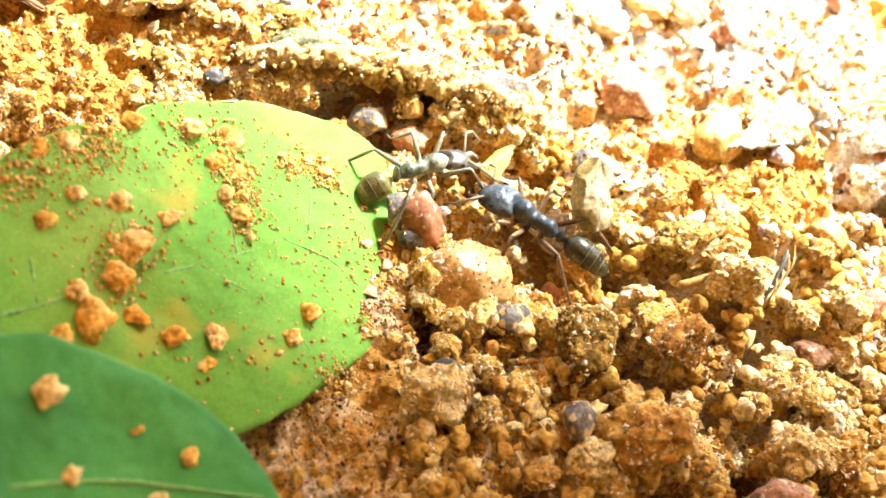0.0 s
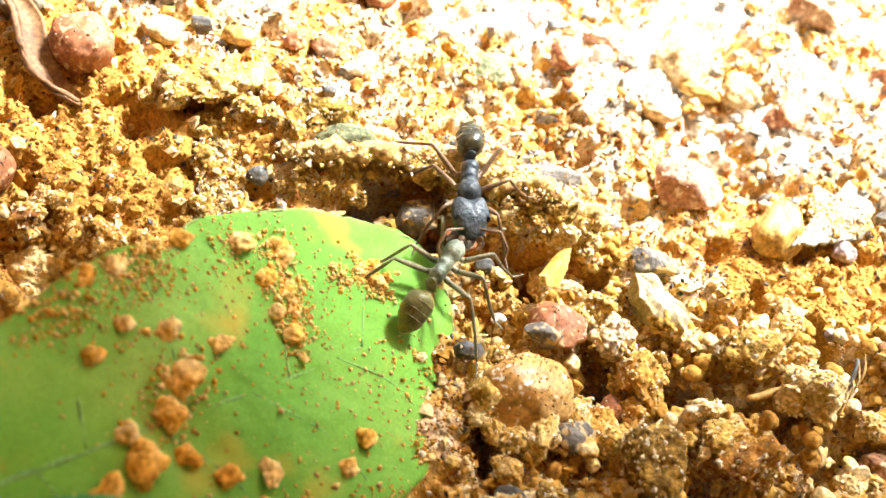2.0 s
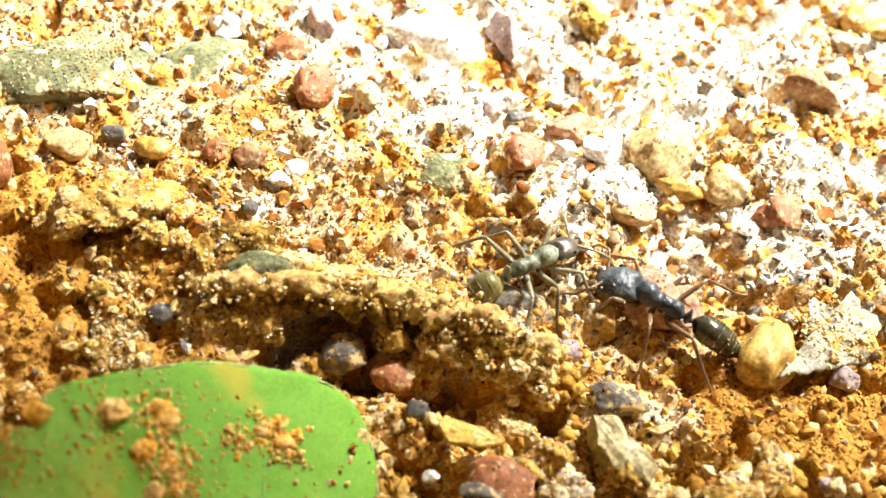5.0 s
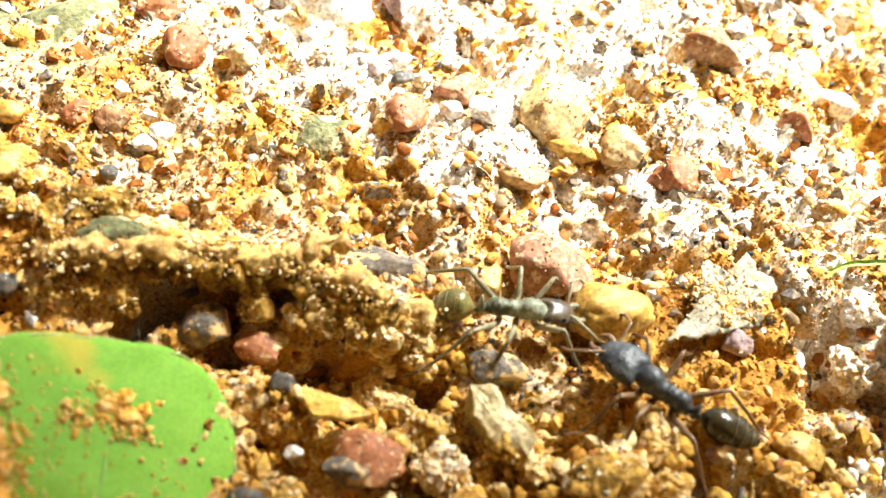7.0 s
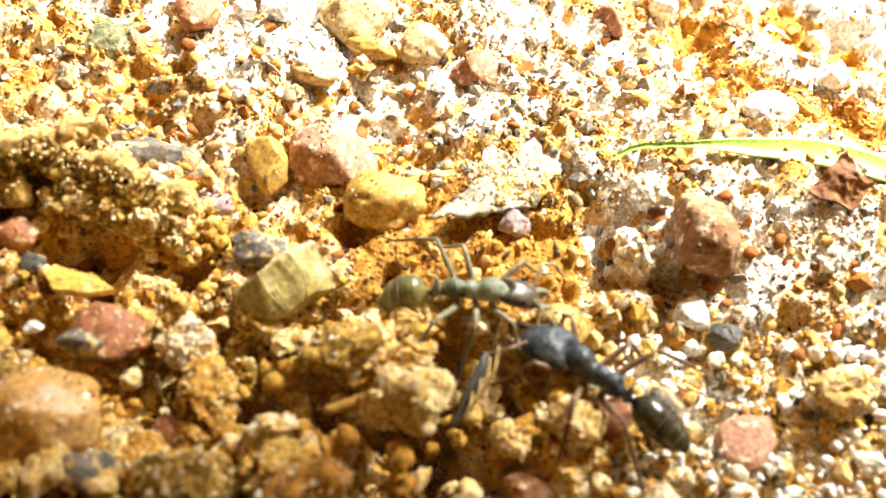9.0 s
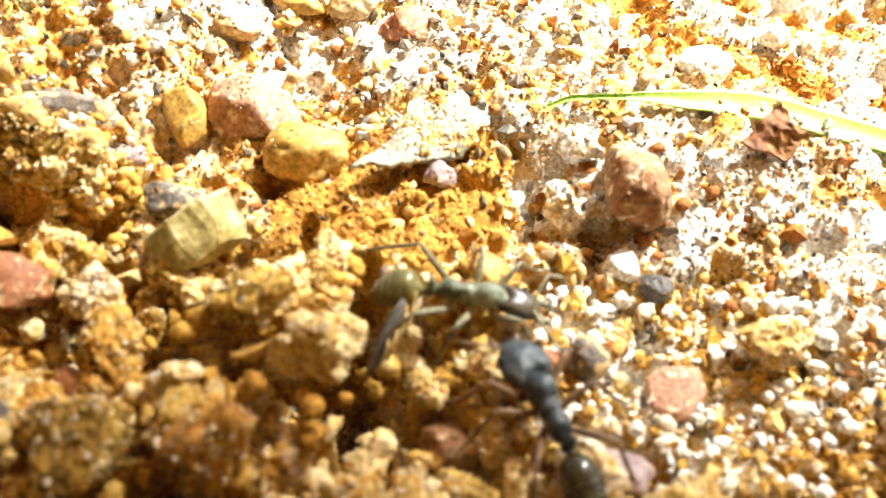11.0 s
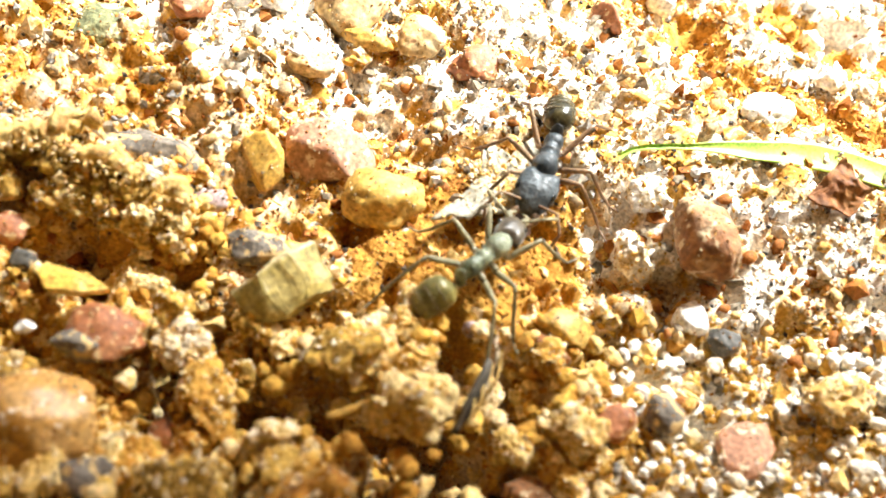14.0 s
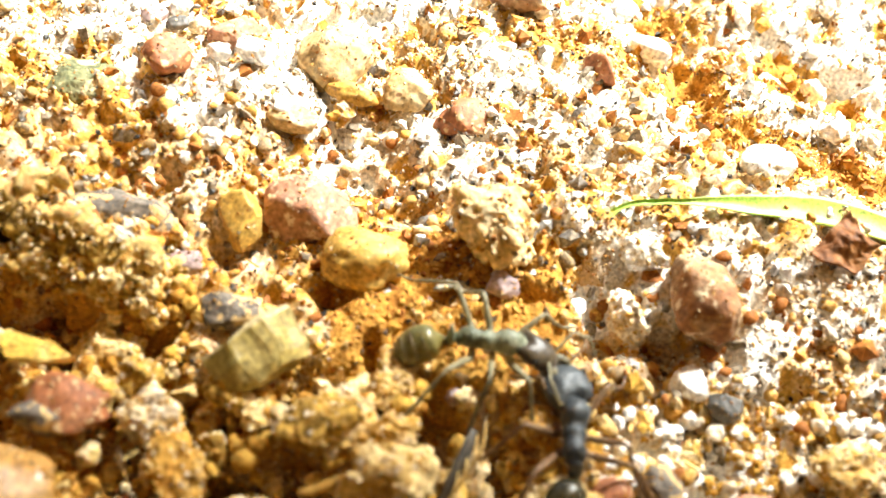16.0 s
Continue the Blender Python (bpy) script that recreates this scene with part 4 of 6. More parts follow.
sunlit_pale_lumps = []
for _ in range(520):
    cx, cy = white.uniform(-4, 40), white.uniform(10, 45)
    w = white.uniform(0.25, 0.6) * white.uniform(0.7, 1.4)
    if not pale(np.array([cx]), np.array([cy]))[0]:
        continue
    sunlit_pale_lumps.append(lump(cx, cy, w, w * white.uniform(0.5, 1.0), white.uniform(0, 360), 0.2, 3))
lumps = np.random.default_rng(77)
near_lumps = []
for _ in range(1700):
    cx, cy = lumps.uniform(4.5, 34), lumps.uniform(9.5, 22.8)
    if cx < 8 and cy > 17:
        continue
    w = lumps.uniform(0.4, 1.5) if lumps.random() < 0.2 else lumps.uniform(0.28, 0.8)
    if float(soil_height(cx, cy)[0]) < -1.0 and lumps.random() < 0.35 or min(math.hypot(cx - u, cy - v) - 0.6 * g for u, v, g in PITS) < 0:
        continue
    # the bright near right is painted: paler crumbs and clods imitate sunlight
    lit = cx > sunlit_pale_from(cy) - 0.5
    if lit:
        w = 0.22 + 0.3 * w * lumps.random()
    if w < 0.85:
        (sunlit_pale_lumps if lit else near_lumps).append(lump(cx, cy, w, w * lumps.uniform(0.55, 1.05), lumps.uniform(0, 360), lumps.uniform(0.0, 0.9), 3))
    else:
        clod("small crumbly soil clod paled to look sunlit" if lit else "small crumbly ochre soil clod", cx, cy, w, w * lumps.uniform(0.8, 1.1), M_CLOD_PALE if lit or cx > 12 and lumps.random() < 0.6 else (M_CLOD if lumps.random() < 0.75 else M_CLOD_ORANGE), lumps.uniform(0, 180), 0.3)
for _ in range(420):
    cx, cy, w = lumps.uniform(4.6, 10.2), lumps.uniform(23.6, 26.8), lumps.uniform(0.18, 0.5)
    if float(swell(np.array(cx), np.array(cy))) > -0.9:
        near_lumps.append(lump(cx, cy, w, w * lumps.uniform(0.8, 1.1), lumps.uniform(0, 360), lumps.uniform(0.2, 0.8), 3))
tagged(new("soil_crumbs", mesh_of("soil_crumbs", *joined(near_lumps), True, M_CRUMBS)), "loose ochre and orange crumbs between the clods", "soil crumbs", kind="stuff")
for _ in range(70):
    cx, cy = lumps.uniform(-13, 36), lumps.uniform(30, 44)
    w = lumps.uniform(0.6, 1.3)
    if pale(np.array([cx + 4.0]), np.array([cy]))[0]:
        sunlit_pale_lumps.append(lump(cx, cy, w, w * 0.9, lumps.uniform(0, 180), 0.2))
tagged(new("pale_crumbs", mesh_of("pale_crumbs", *joined(sunlit_pale_lumps), True, M_CLOD_WHITE)), "small crumbs of sandy soil whitened to look sunlit", "soil crumbs", kind="stuff")


# ---- the crusted twig above a hollow ----
TWIG = [(-2.6, 27.7, 0.9), (-1.0, 27.55, 1.35), (1.5, 27.65, 1.45), (4.0, 27.5, 1.45), (6.0, 27.25, 1.3), (7.6, 26.85, 1.05), (9.3, 26.2, 0.65)]
line = spline(TWIG, 60)
r6 = np.random.default_rng(61)
CLOD_GRAINS.append(spline(TWIG, 800) + r6.normal(0, 1, (800, 3)) * np.array([0.25, 0.3, 0.12]) + np.array([0, -0.1, 0.3]))


def crusted(line, radius, sides, seed, amp):
    """A tube along a line, swollen by packed crumbs."""
    v, f = tube(line, radius, sides, seed, 0.1)
    line = np.asarray(line)
    near = line[((v[:, None] - line[None]) ** 2).sum(2).argmin(1)]
    out = (v - near) / (np.linalg.norm(v - near, axis=1)[:, None] + 1e-6)
    return v + out * (amp * crumbs(v, 0.55, seed) + 0.5 * amp * crumbs(v, 0.26, seed + 5) + 0.8 * amp * fbm(v / 0.6, seed + 9, 4))[:, None], f


twig = new("twig", mesh_of("twig", *crusted(spline(line, 160) + np.array([0, 0, 0.12]), (0.3 + 0.14 * smooth_noise(np.c_[np.arange(160) / 9.0, np.zeros(160), np.zeros(160)], 4)) * np.linspace(1.15, 0.8, 160), 26, 3, 0.11), True, M_STRAW))
tagged(twig, "thin twig crusted with ochre soil over a hollow", "twig")
crust_line = spline([(-1.2, 27.3, 1.0), (1.6, 27.4, 1.2), (4.0, 27.25, 1.2), (6.2, 26.9, 0.95), (8.2, 26.25, 0.6)], 120)
part("soil_crust", mesh_of("soil_crust", *crusted(crust_line, 0.3, 24, 8, 0.24), True, M_CLOD), twig, "crumbling orange soil crust")
branch_line = spline([(0, 0, 0), (0.7, 0.12, 0.1), (1.5, 0.3, 0.28), (2.2, 0.72, 0.36), (2.75, 0.95, 0.42)], 70)
branch = thing("twig", mesh_of("twig", *crusted(branch_line, 0.3 - 0.08 * np.linspace(0, 1, 70), 22, 14, 0.17), True, M_STRAW), 3.75, 27.4, 1.5, "short crusted side twig lying over a longer one", "twig", 0, 0, 0)


# ---- strip of weathered wood, husk, grass, flake, shards, chip ----
def ribbon(line, widths, up, thick, ridges=0, seed=0, wave=0.0):
    """A long flat strip with thickness; up: the way its face points."""
    line, n, k = np.asarray(line, float), len(line), 9 if ridges < 6 else 25
    way = np.gradient(line, axis=0)
    way /= np.linalg.norm(way, axis=1)[:, None]
    side = np.cross(way, np.broadcast_to(np.asarray(up, float), way.shape))
    side /= np.linalg.norm(side, axis=1)[:, None]
    face = np.cross(side, way)
    s = np.linspace(-1, 1, k)
    curl = wave * (s**2)[None, :, None] + (0.5 * thick * np.cos(s * ridges * math.pi)[None, :, None] if ridges else 0)
    top = line[:, None] + side[:, None] * s[None, :, None] * np.asarray(widths)[:, None, None] / 2 + face[:, None] * (curl + thick / 2)
    low = top - face[:, None] * thick
    v = np.concatenate([top.reshape(-1, 3), low.reshape(-1, 3)])
    v = v + 0.25 * thick * np.stack([fbm(v / 0.4, seed + j, 2) for j in range(3)], 1)
    f, o = [], n * k
    for a in range(n - 1):
        for b in range(k - 1):
            p = a * k + b
            f += [(p, p + k, p + k + 1, p + 1), (o + p, o + p + 1, o + p + k + 1, o + p + k)]
        f += [(a * k, o + a * k, o + a * k + k, a * k + k), (a * k + k - 1, a * k + 2 * k - 1, o + a * k + 2 * k - 1, o + a * k + k - 1)]
    for b in range(k - 1):
        f += [(b, b + 1, o + b + 1, o + b), ((n - 1) * k + b, o + (n - 1) * k + b, o + (n - 1) * k + b + 1, (n - 1) * k + b + 1)]
    return v, np.array(f)


wood = spline([(-5.2, 29.0, 0.5), (-4.9, 28.0, 0.42), (-4.6, 26.6, 0.3), (-4.2, 24.9, 0.15)], 30)
tagged(new("wood_strip", mesh_of("wood_strip", *ribbon(wood, np.linspace(1.3, 1.8, 30), (0.1, -0.5, 1), 0.1, 4, 5), True, M_WOOD)), "grey-tan weathered wood strip with fine grooves", "wood")
over = np.random.default_rng(23)
along = spline(wood, 400)[over.integers(0, 400, 900)]
CLOD_GRAINS.append(along + np.c_[over.uniform(-0.85, 0.85, 900), over.normal(0, 0.1, 900), over.uniform(0.06, 0.13, 900)])
for u, dx, w in ((3, 0.5, 0.7), (6, -0.4, 0.6), (10, 0.3, 0.5), (14, -0.6, 0.8), (18, 0.6, 0.6), (22, 0.0, 0.5), (26, -0.7, 0.8), (28, 0.5, 0.6)):
    clod("crumb of ochre soil on the wood strip", wood[u][0] + dx, wood[u][1], w, w, M_CLOD, u * 31, sub=4, z=wood[u][2] + 0.15)
husk_stem = spline([(-13.6, 33.8, 1.0), (-12.9, 32.6, 1.15), (-12.4, 31.3, 0.9), (-11.6, 30.2, 0.5), (-10.0, 29.5, 0.25)], 40)
husk = spline([(-13.6, 33.9, 1.2), (-12.7, 32.6, 1.3), (-12.2, 31.2, 1.0), (-11.4, 30.1, 0.6), (-10.0, 29.4, 0.3)], 36)
dry_husk = tagged(new("dry_husk", mesh_of("dry_husk", *tube(husk_stem, 0.06 + 0.07 * np.sin(np.linspace(0.2, 2.9, 40)), 8, 6, 0.08), True, M_HUSK)), "curled dark-brown dry leaf husk round a stone", "dry leaf")
part("husk_blade", mesh_of("husk_blade", *ribbon(husk + np.array([0.35, 0.1, -0.35]), 0.2 + 0.75 * np.sin(np.linspace(0.15, 3.0, 36)), (0.25, -0.35, 0.9), 0.05, 0, 7, 0.2), True, M_HUSK), dry_husk)
bark = spline([(-17.0, 37.6, 0.6), (-15.3, 36.2, 0.7), (-13.6, 34.6, 0.5), (-12.6, 33.6, 0.2)], 30)
tagged(new("bark_strip", mesh_of("bark_strip", *ribbon(bark, np.linspace(2.4, 1.4, 30), (0.1, -0.4, 1), 0.35, 5, 15), True, M_BARK)), "grey-brown grooved bark strip on soil", "bark")
blade = spline([(22.2, 28.65, 0.85), (22.9, 29.05, 1.05), (23.6, 29.25, 1.15), (25.6, 29.4, 1.2), (27.2, 29.4, 1.2), (28.6, 29.4, 1.2), (30.2, 29.2, 1.2), (32.0, 28.7, 1.1), (35.0, 28.0, 0.9), (39.0, 27.4, 0.6)], 80)
reach_along = np.linspace(0, 1, 80)
tagged(new("grass_blade", mesh_of("grass_blade", *ribbon(blade, np.interp(reach_along, [0, 0.04, 0.1, 0.3, 0.42, 0.6, 1], [0.1, 0.34, 0.16, 0.2, 0.6, 0.95, 0.9]), (0.0, -0.35, 0.94), 0.06, 0, 3, 0.08), True, M_GRASS)), "yellow-green grass blade with a thin stalk on soil", "grass")


def flake_mesh(name, corners, thick, mat, seed, bend=0.25, fibres=0):
    """A thin uneven flake with the given corner directions, bent and rough."""
    c = np.asarray(corners, float)
    edge = np.concatenate([np.linspace(c[k], c[(k + 1) % len(c)], 14, endpoint=False) for k in range(len(c))])
    edge = edge * (1 + 0.13 * fbm(np.c_[edge * 2.2, np.zeros(len(edge))], seed, 3))[:, None]
    n, rings = len(edge), 14
    v = np.concatenate([edge * (k / rings) for k in range(1, rings + 1)] + [np.zeros((1, 2))])
    z = bend * (v[:, 0] * 0.6 + v[:, 1] * 0.3) ** 2 * 0.25 + 0.19 * fbm(np.c_[v / 0.7, np.zeros(len(v))], seed + 3, 4)
    top, low = np.c_[v, z + thick / 2], np.c_[v, z - thick / 2]
    m, f = len(v), []
    for side in (0, 1):
        o = side * m
        for k in range(rings - 1):
            for s in range(n):
                a, b, d, e = o + k * n + s, o + k * n + (s + 1) % n, o + (k + 1) * n + (s + 1) % n, o + (k + 1) * n + s
                f += [(a, e, d), (a, d, b)] if not side else [(a, d, e), (a, b, d)]
        for s in range(n):
            f.append((o + m - 1, o + s, o + (s + 1) % n) if not side else (o + m - 1, o + (s + 1) % n, o + s))
    for s in range(n):
        a, b = (rings - 1) * n + s, (rings - 1) * n + (s + 1) % n
        f += [(a, m + a, m + b), (a, m + b, b)]
    return mesh_of(name, np.concatenate([top, low]), f, True, mat)


def plate_mesh(name, corners, thick, mat, seed, side=None):
    """A broken mineral plate: sharp corners, slightly smaller below, uneven faces."""
    c = np.asarray(corners, float)
    edge = np.concatenate([np.linspace(c[k], c[(k + 1) % len(c)], 10, endpoint=False) for k in range(len(c))])
    n, layers = len(edge), []
    for s, z in ((0.05, 0.5), (0.35, 0.5), (0.7, 0.48), (0.97, 0.47), (1.0, 0.4), (0.99, 0.05), (0.9, -0.3), (0.68, -0.5), (0.35, -0.52), (0.05, -0.52)):
        layers.append(np.c_[edge * s, np.full(n, z * thick)])
    v = np.concatenate(layers)
    v = v + min(0.17, 0.22 * thick) * np.stack([fbm(v / 0.9, seed + j, 3) for j in range(3)], 1)
    f = [(k * n + s, (k + 1) * n + s, (k + 1) * n + (s + 1) % n, k * n + (s + 1) % n) for k in range(len(layers) - 1) for s in range(n)]
    tris = np.array([t for a, b, d, e in f for t in ((a, b, d), (a, d, e))] + [(0, s, s + 1) for s in range(1, n - 1)] + [(9 * n, 9 * n + s + 1, 9 * n + s) for s in range(1, n - 1)])
    me = mesh_of(name, v, tris, False, mat)
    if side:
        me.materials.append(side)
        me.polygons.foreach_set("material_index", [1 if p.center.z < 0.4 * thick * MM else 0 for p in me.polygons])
    return me


amber = thing("shard", plate_mesh("shard", [(-0.95, 0.1), (-0.8, 0.42), (0.2, 0.3), (1.0, -0.1), (0.2, -0.4), (-0.6, -0.42)], 0.45, M_AMBER, 51), 6.55, 23.25, 0.6, "flat yellow mineral shard beside a red pebble", "shard", 6, 0, -8, "stones on the soil")
r8 = np.random.default_rng(8)
flake = thing("papery_flake", flake_mesh("papery_flake", [(-2.3, -2.1), (0.2, -1.2), (1.0, -1.0), (1.9, 0.3), (1.2, 1.8), (0.4, 1.0), (-0.4, 1.4), (-0.7, -0.2)], 0.12, M_CHIP, 12, 0.3), 18.75, 27.8, 0.9, "crumpled whitish papery flake dusted with sand", "flake", 0, 0, 0)
spots = np.c_[r8.normal(0.1, 0.8, 420), r8.normal(-0.2, 0.65, 420)]
spots = spots[(spots[:, 1] > spots[:, 0] * 0.35 - 1.35) & (spots[:, 0] < 1.6) & (spots[:, 1] < 1.3 + 0.3 * spots[:, 0])]
spot_z = 0.3 * (spots[:, 0] * 0.6 + spots[:, 1] * 0.3) ** 2 * 0.25 + 0.19 * fbm(np.c_[spots / 0.7, np.zeros(len(spots))], 15, 4) + 0.07
tagged(part("sand_dust", mesh_of("sand_dust", *grains(np.c_[spots, spot_z], r8.uniform(0.03, 0.09, len(spots)) * r8.uniform(0.5, 1.3, len(spots)), r8, 1, 0.4), False, M_DUST), flake, "sand stuck to the flake"), kind="stuff")
loose_clod = thing("soil_clod", clod_mesh("soil_clod", 3.0, 2.7, 2.5, M_CLOD_GOLD, 33, 0.28), 19.3, 27.6, -2.2, "loose golden-cream clod that the ants throw up", "soil clod", 0, 0, 0, "clods of soil")
r5 = np.random.default_rng(55)
stuck = np.array([loose_clod.data.vertices[k].co[:] for k in r5.integers(0, len(loose_clod.data.vertices), 160)]) / MM
tagged(part("sand_dust", mesh_of("sand_dust", *grains(stuck, r5.uniform(0.05, 0.14, len(stuck)), r5, 1, 0.3), True, M_GRAIN), loose_clod, "sand stuck to the clod"), kind="stuff")
scrap = thing("leaf_scrap", flake_mesh("leaf_scrap", [(-1.2, -0.3), (0.1, -1.0), (0.9, -0.2), (0.4, 0.3), (0.2, 1.1)], 0.1, M_SCRAP, 22, 0.6), 29.7, 27.7, 1.75, "torn rust-brown dry leaf scrap with points", "dry leaf", 25, -10, 0)
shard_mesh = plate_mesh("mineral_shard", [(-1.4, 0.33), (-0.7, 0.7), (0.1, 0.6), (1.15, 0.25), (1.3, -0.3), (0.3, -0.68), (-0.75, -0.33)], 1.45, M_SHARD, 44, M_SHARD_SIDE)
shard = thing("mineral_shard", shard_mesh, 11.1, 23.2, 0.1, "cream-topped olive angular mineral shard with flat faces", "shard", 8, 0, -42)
chip = spline([(17.0, 19.3, 0.35), (17.4, 19.9, 0.95), (17.75, 20.6, 1.35), (17.9, 21.0, 1.4)], 20)
dark_chip = new("bark_chip", mesh_of("bark_chip", *ribbon(chip, 0.55 * np.sin(np.linspace(0.5, 2.9, 20)), (0.75, -0.5, 0.4), 0.08, 0, 4, 0.06), True, M_DARK))
tagged(dark_chip, "thin dark bark chip leaning over a hole", "bark chip")
for k in range(4):
    a = np.array([17.3 + 0.22 * k, 19.3 + 0.3 * k, 0.5 + 0.15 * k])
    part("fibre", mesh_of("fibre", *tube(spline([a, a + (0.2, 0.4, 0.35), a + (0.3, 1.0, 0.5)], 8), [0.05, 0.05, 0.05, 0.045, 0.04, 0.035, 0.03, 0.02], 5), True, M_STRAW), dark_chip, "pale fibre")
root = spline([(13.6, 19.2, 1.2), (14.8, 19.5, 1.35), (16.2, 20.3, 1.3)], 16)
tagged(new("rootlet", mesh_of("rootlet", *tube(root, 0.13, 7, 4, 0.05), True, M_GOLD)), "short yellow rootlet between crumbs", "root")

# ---- leaves ----
def leaf_mesh(name, outline, centre, thick, mat, seed, lift, cup):
    edge = spline(list(outline) + [outline[0]], 220)[:-1]
    c = np.asarray(centre, float)
    n, rings = len(edge), 34
    ragged = 1 + 0.012 * fbm(np.c_[edge / 0.8, np.zeros(n)], seed, 3)
    v = np.concatenate([c + (edge - c) * (ragged[:, None]) * (k / rings) for k in range(1, rings + 1)] + [c[None]])
    u = np.concatenate([np.full(n, k / rings) for k in range(1, rings + 1)] + [np.zeros(1)])
    z = leaf_height(v[:, 0], v[:, 1]) + lift + cup * (u**2 - 0.5) + 0.12 * fbm(np.c_[v / 2.2, np.zeros(len(v))], seed + 5, 2) + 0.03 * fbm(np.c_[v / 0.45, np.zeros(len(v))], seed + 8, 2)
    top, low = np.c_[v, z], np.c_[v, z - thick]
    m, f = len(v), []
    for side in (0, 1):
        o = side * m
        for k in range(rings - 1):
            for s in range(n):
                a, b, d, e = o + k * n + s, o + k * n + (s + 1) % n, o + (k + 1) * n + (s + 1) % n, o + (k + 1) * n + s
                f += [(a, d, e), (a, b, d)] if not side else [(a, e, d), (a, d, b)]
        for s in range(n):
            f.append((o + m - 1, o + (s + 1) % n, o + s) if not side else (o + m - 1, o + s, o + (s + 1) % n))
    for s in range(n):
        a, b = (rings - 1) * n + s, (rings - 1) * n + (s + 1) % n
        f += [(a, m + b, m + a), (a, b, m + b)]
    return mesh_of(name, np.concatenate([top, low]), f, True, mat)


def vein(points, r0, r1, lift, parent, n=24):
    p = spline([(x, y, 0) for x, y in points], n)
    p[:, 2] = leaf_height(p[:, 0], p[:, 1]) + lift + 0.12 * fbm(np.c_[p[:, :2] / 2.2, np.zeros(n)], 35, 2)
    return part("vein", mesh_of("vein", *tube(p, np.linspace(r0, r1, n), 6), True, M_VEIN), parent)


OUTLINE = [(3.85, 20.9), (3.65, 22.7), (2.75, 24.15), (1.2, 24.5), (-1.1, 24.15), (-3.4, 23.15), (-5.0, 22.15), (-5.25, 21.1), (-6.6, 20.6), (-7.7, 19.4), (-9.4, 16.8), (-11.2, 13.5), (-11.0, 10.5), (-7.5, 9.6), (-3.5, 10.6), (-0.6, 12.5), (1.3, 14.3), (2.9, 16.2), (3.6, 18.5)]
leaf = new("leaf")
tagged(leaf, "broad fresh green leaf dirtied with ochre soil", "leaf")
part("blade", leaf_mesh("blade", OUTLINE, (-3.2, 17.8), 0.12, M_LEAF, 30, 0.0, 0.0), leaf)
rim = spline(OUTLINE[:9], 120)
rim = np.c_[rim, leaf_height(rim[:, 0], rim[:, 1]) + 0.12 * fbm(np.c_[rim / 2.2, np.zeros(120)], 35, 2) - 0.05]
part("leaf_rim", mesh_of("leaf_rim", *tube(rim, 0.05, 6, 5, 0.05), True, M_RIM), leaf, "pale dry rim of the leaf")
vein([(-10.5, 11.6), (-7.4, 13.9), (-5.4, 15.35), (-2.05, 17.75), (1.6, 20.6), (3.4, 21.8)], 0.11, 0.03, -0.06, leaf)
for a, b, c in (((-6.6, 14.5), (-7.4, 16.8), (-8.2, 18.0)), ((-4.2, 16.2), (-5.2, 18.4), (-6.2, 20.2)), ((-1.6, 18.1), (-2.2, 20.6), (-3.2, 22.6)), ((0.6, 19.8), (0.5, 21.8), (-0.2, 23.8)), ((-5.0, 15.6), (-2.8, 14.6), (-0.8, 13.0)), ((-2.6, 17.3), (-0.2, 16.6), (1.6, 15.0)), ((-0.2, 19.2), (1.6, 18.9), (3.2, 17.8)), ((-7.6, 13.7), (-6.0, 12.4), (-3.6, 11.2))):
    vein([a, b, c], 0.05, 0.02, -0.03, leaf, 14)
shade_leaf = new("leaf")
tagged(shade_leaf, "dark green leaf lying over a brighter leaf", "leaf")
part("blade", leaf_mesh("blade", [(0.55, 9.9), (-0.3, 10.9), (-1.6, 11.8), (-3.5, 12.55), (-5.3, 12.8), (-7.0, 12.4), (-10.0, 11.0), (-12.5, 8.0), (-11.0, 4.5), (-6.0, 3.5), (-1.5, 5.5), (0.6, 8.2)], (-5.5, 8.5), 0.12, M_LEAF_DARK, 60, 2.0, 0.0), shade_leaf)
vein([(-12.0, 6.0), (-8.0, 8.0), (-4.0, 9.4), (0.0, 9.9)], 0.1, 0.04, 2.0, shade_leaf)


def crumb(x, y, w, mat=M_CLOD_ORANGE, up=0.0):
    z = float(leaf_height(x, y)) + up
    return thing("soil_crumb", clod_mesh("soil_crumb", w, w * 0.85, w * 0.45, mat, int(abs(x * 91 + y * 57)) % 9973, 0.2, 4), x, y, z + w * 0.12, "crumb of ochre soil lying on the leaf", "soil crumb", 0, 0, x * 50, "soil crumbs on the leaf")


for x, y, w in ((-4.5, 17.1, 1.25), (-4.7, 15.95, 1.1), (-5.2, 14.5, 1.3), (-3.7, 18.5, 0.8), (-5.1, 18.4, 0.9), (-1.55, 19.5, 0.7), (-3.1, 14.7, 0.9), (0.45, 15.8, 0.6), (-1.9, 15.0, 0.8), (0.9, 16.8, 0.55), (-3.4, 21.9, 0.9), (-1.9, 20.9, 0.6), (-5.2, 21.4, 0.8), (-6.3, 18.2, 0.6), (-2.0, 14.1, 0.7), (-5.9, 13.5, 1.0), (-1.2, 18.9, 0.45), (-6.9, 17.0, 0.5), (0.8, 22.8, 0.75), (1.35, 22.55, 0.6), (0.9, 22.2, 0.5), (1.7, 22.9, 0.45), (0.35, 22.5, 0.4), (-0.6, 22.3, 0.4), (2.9, 21.5, 0.35)):
    crumb(x, y, w, M_CRUMB)
smear = np.random.default_rng(47)
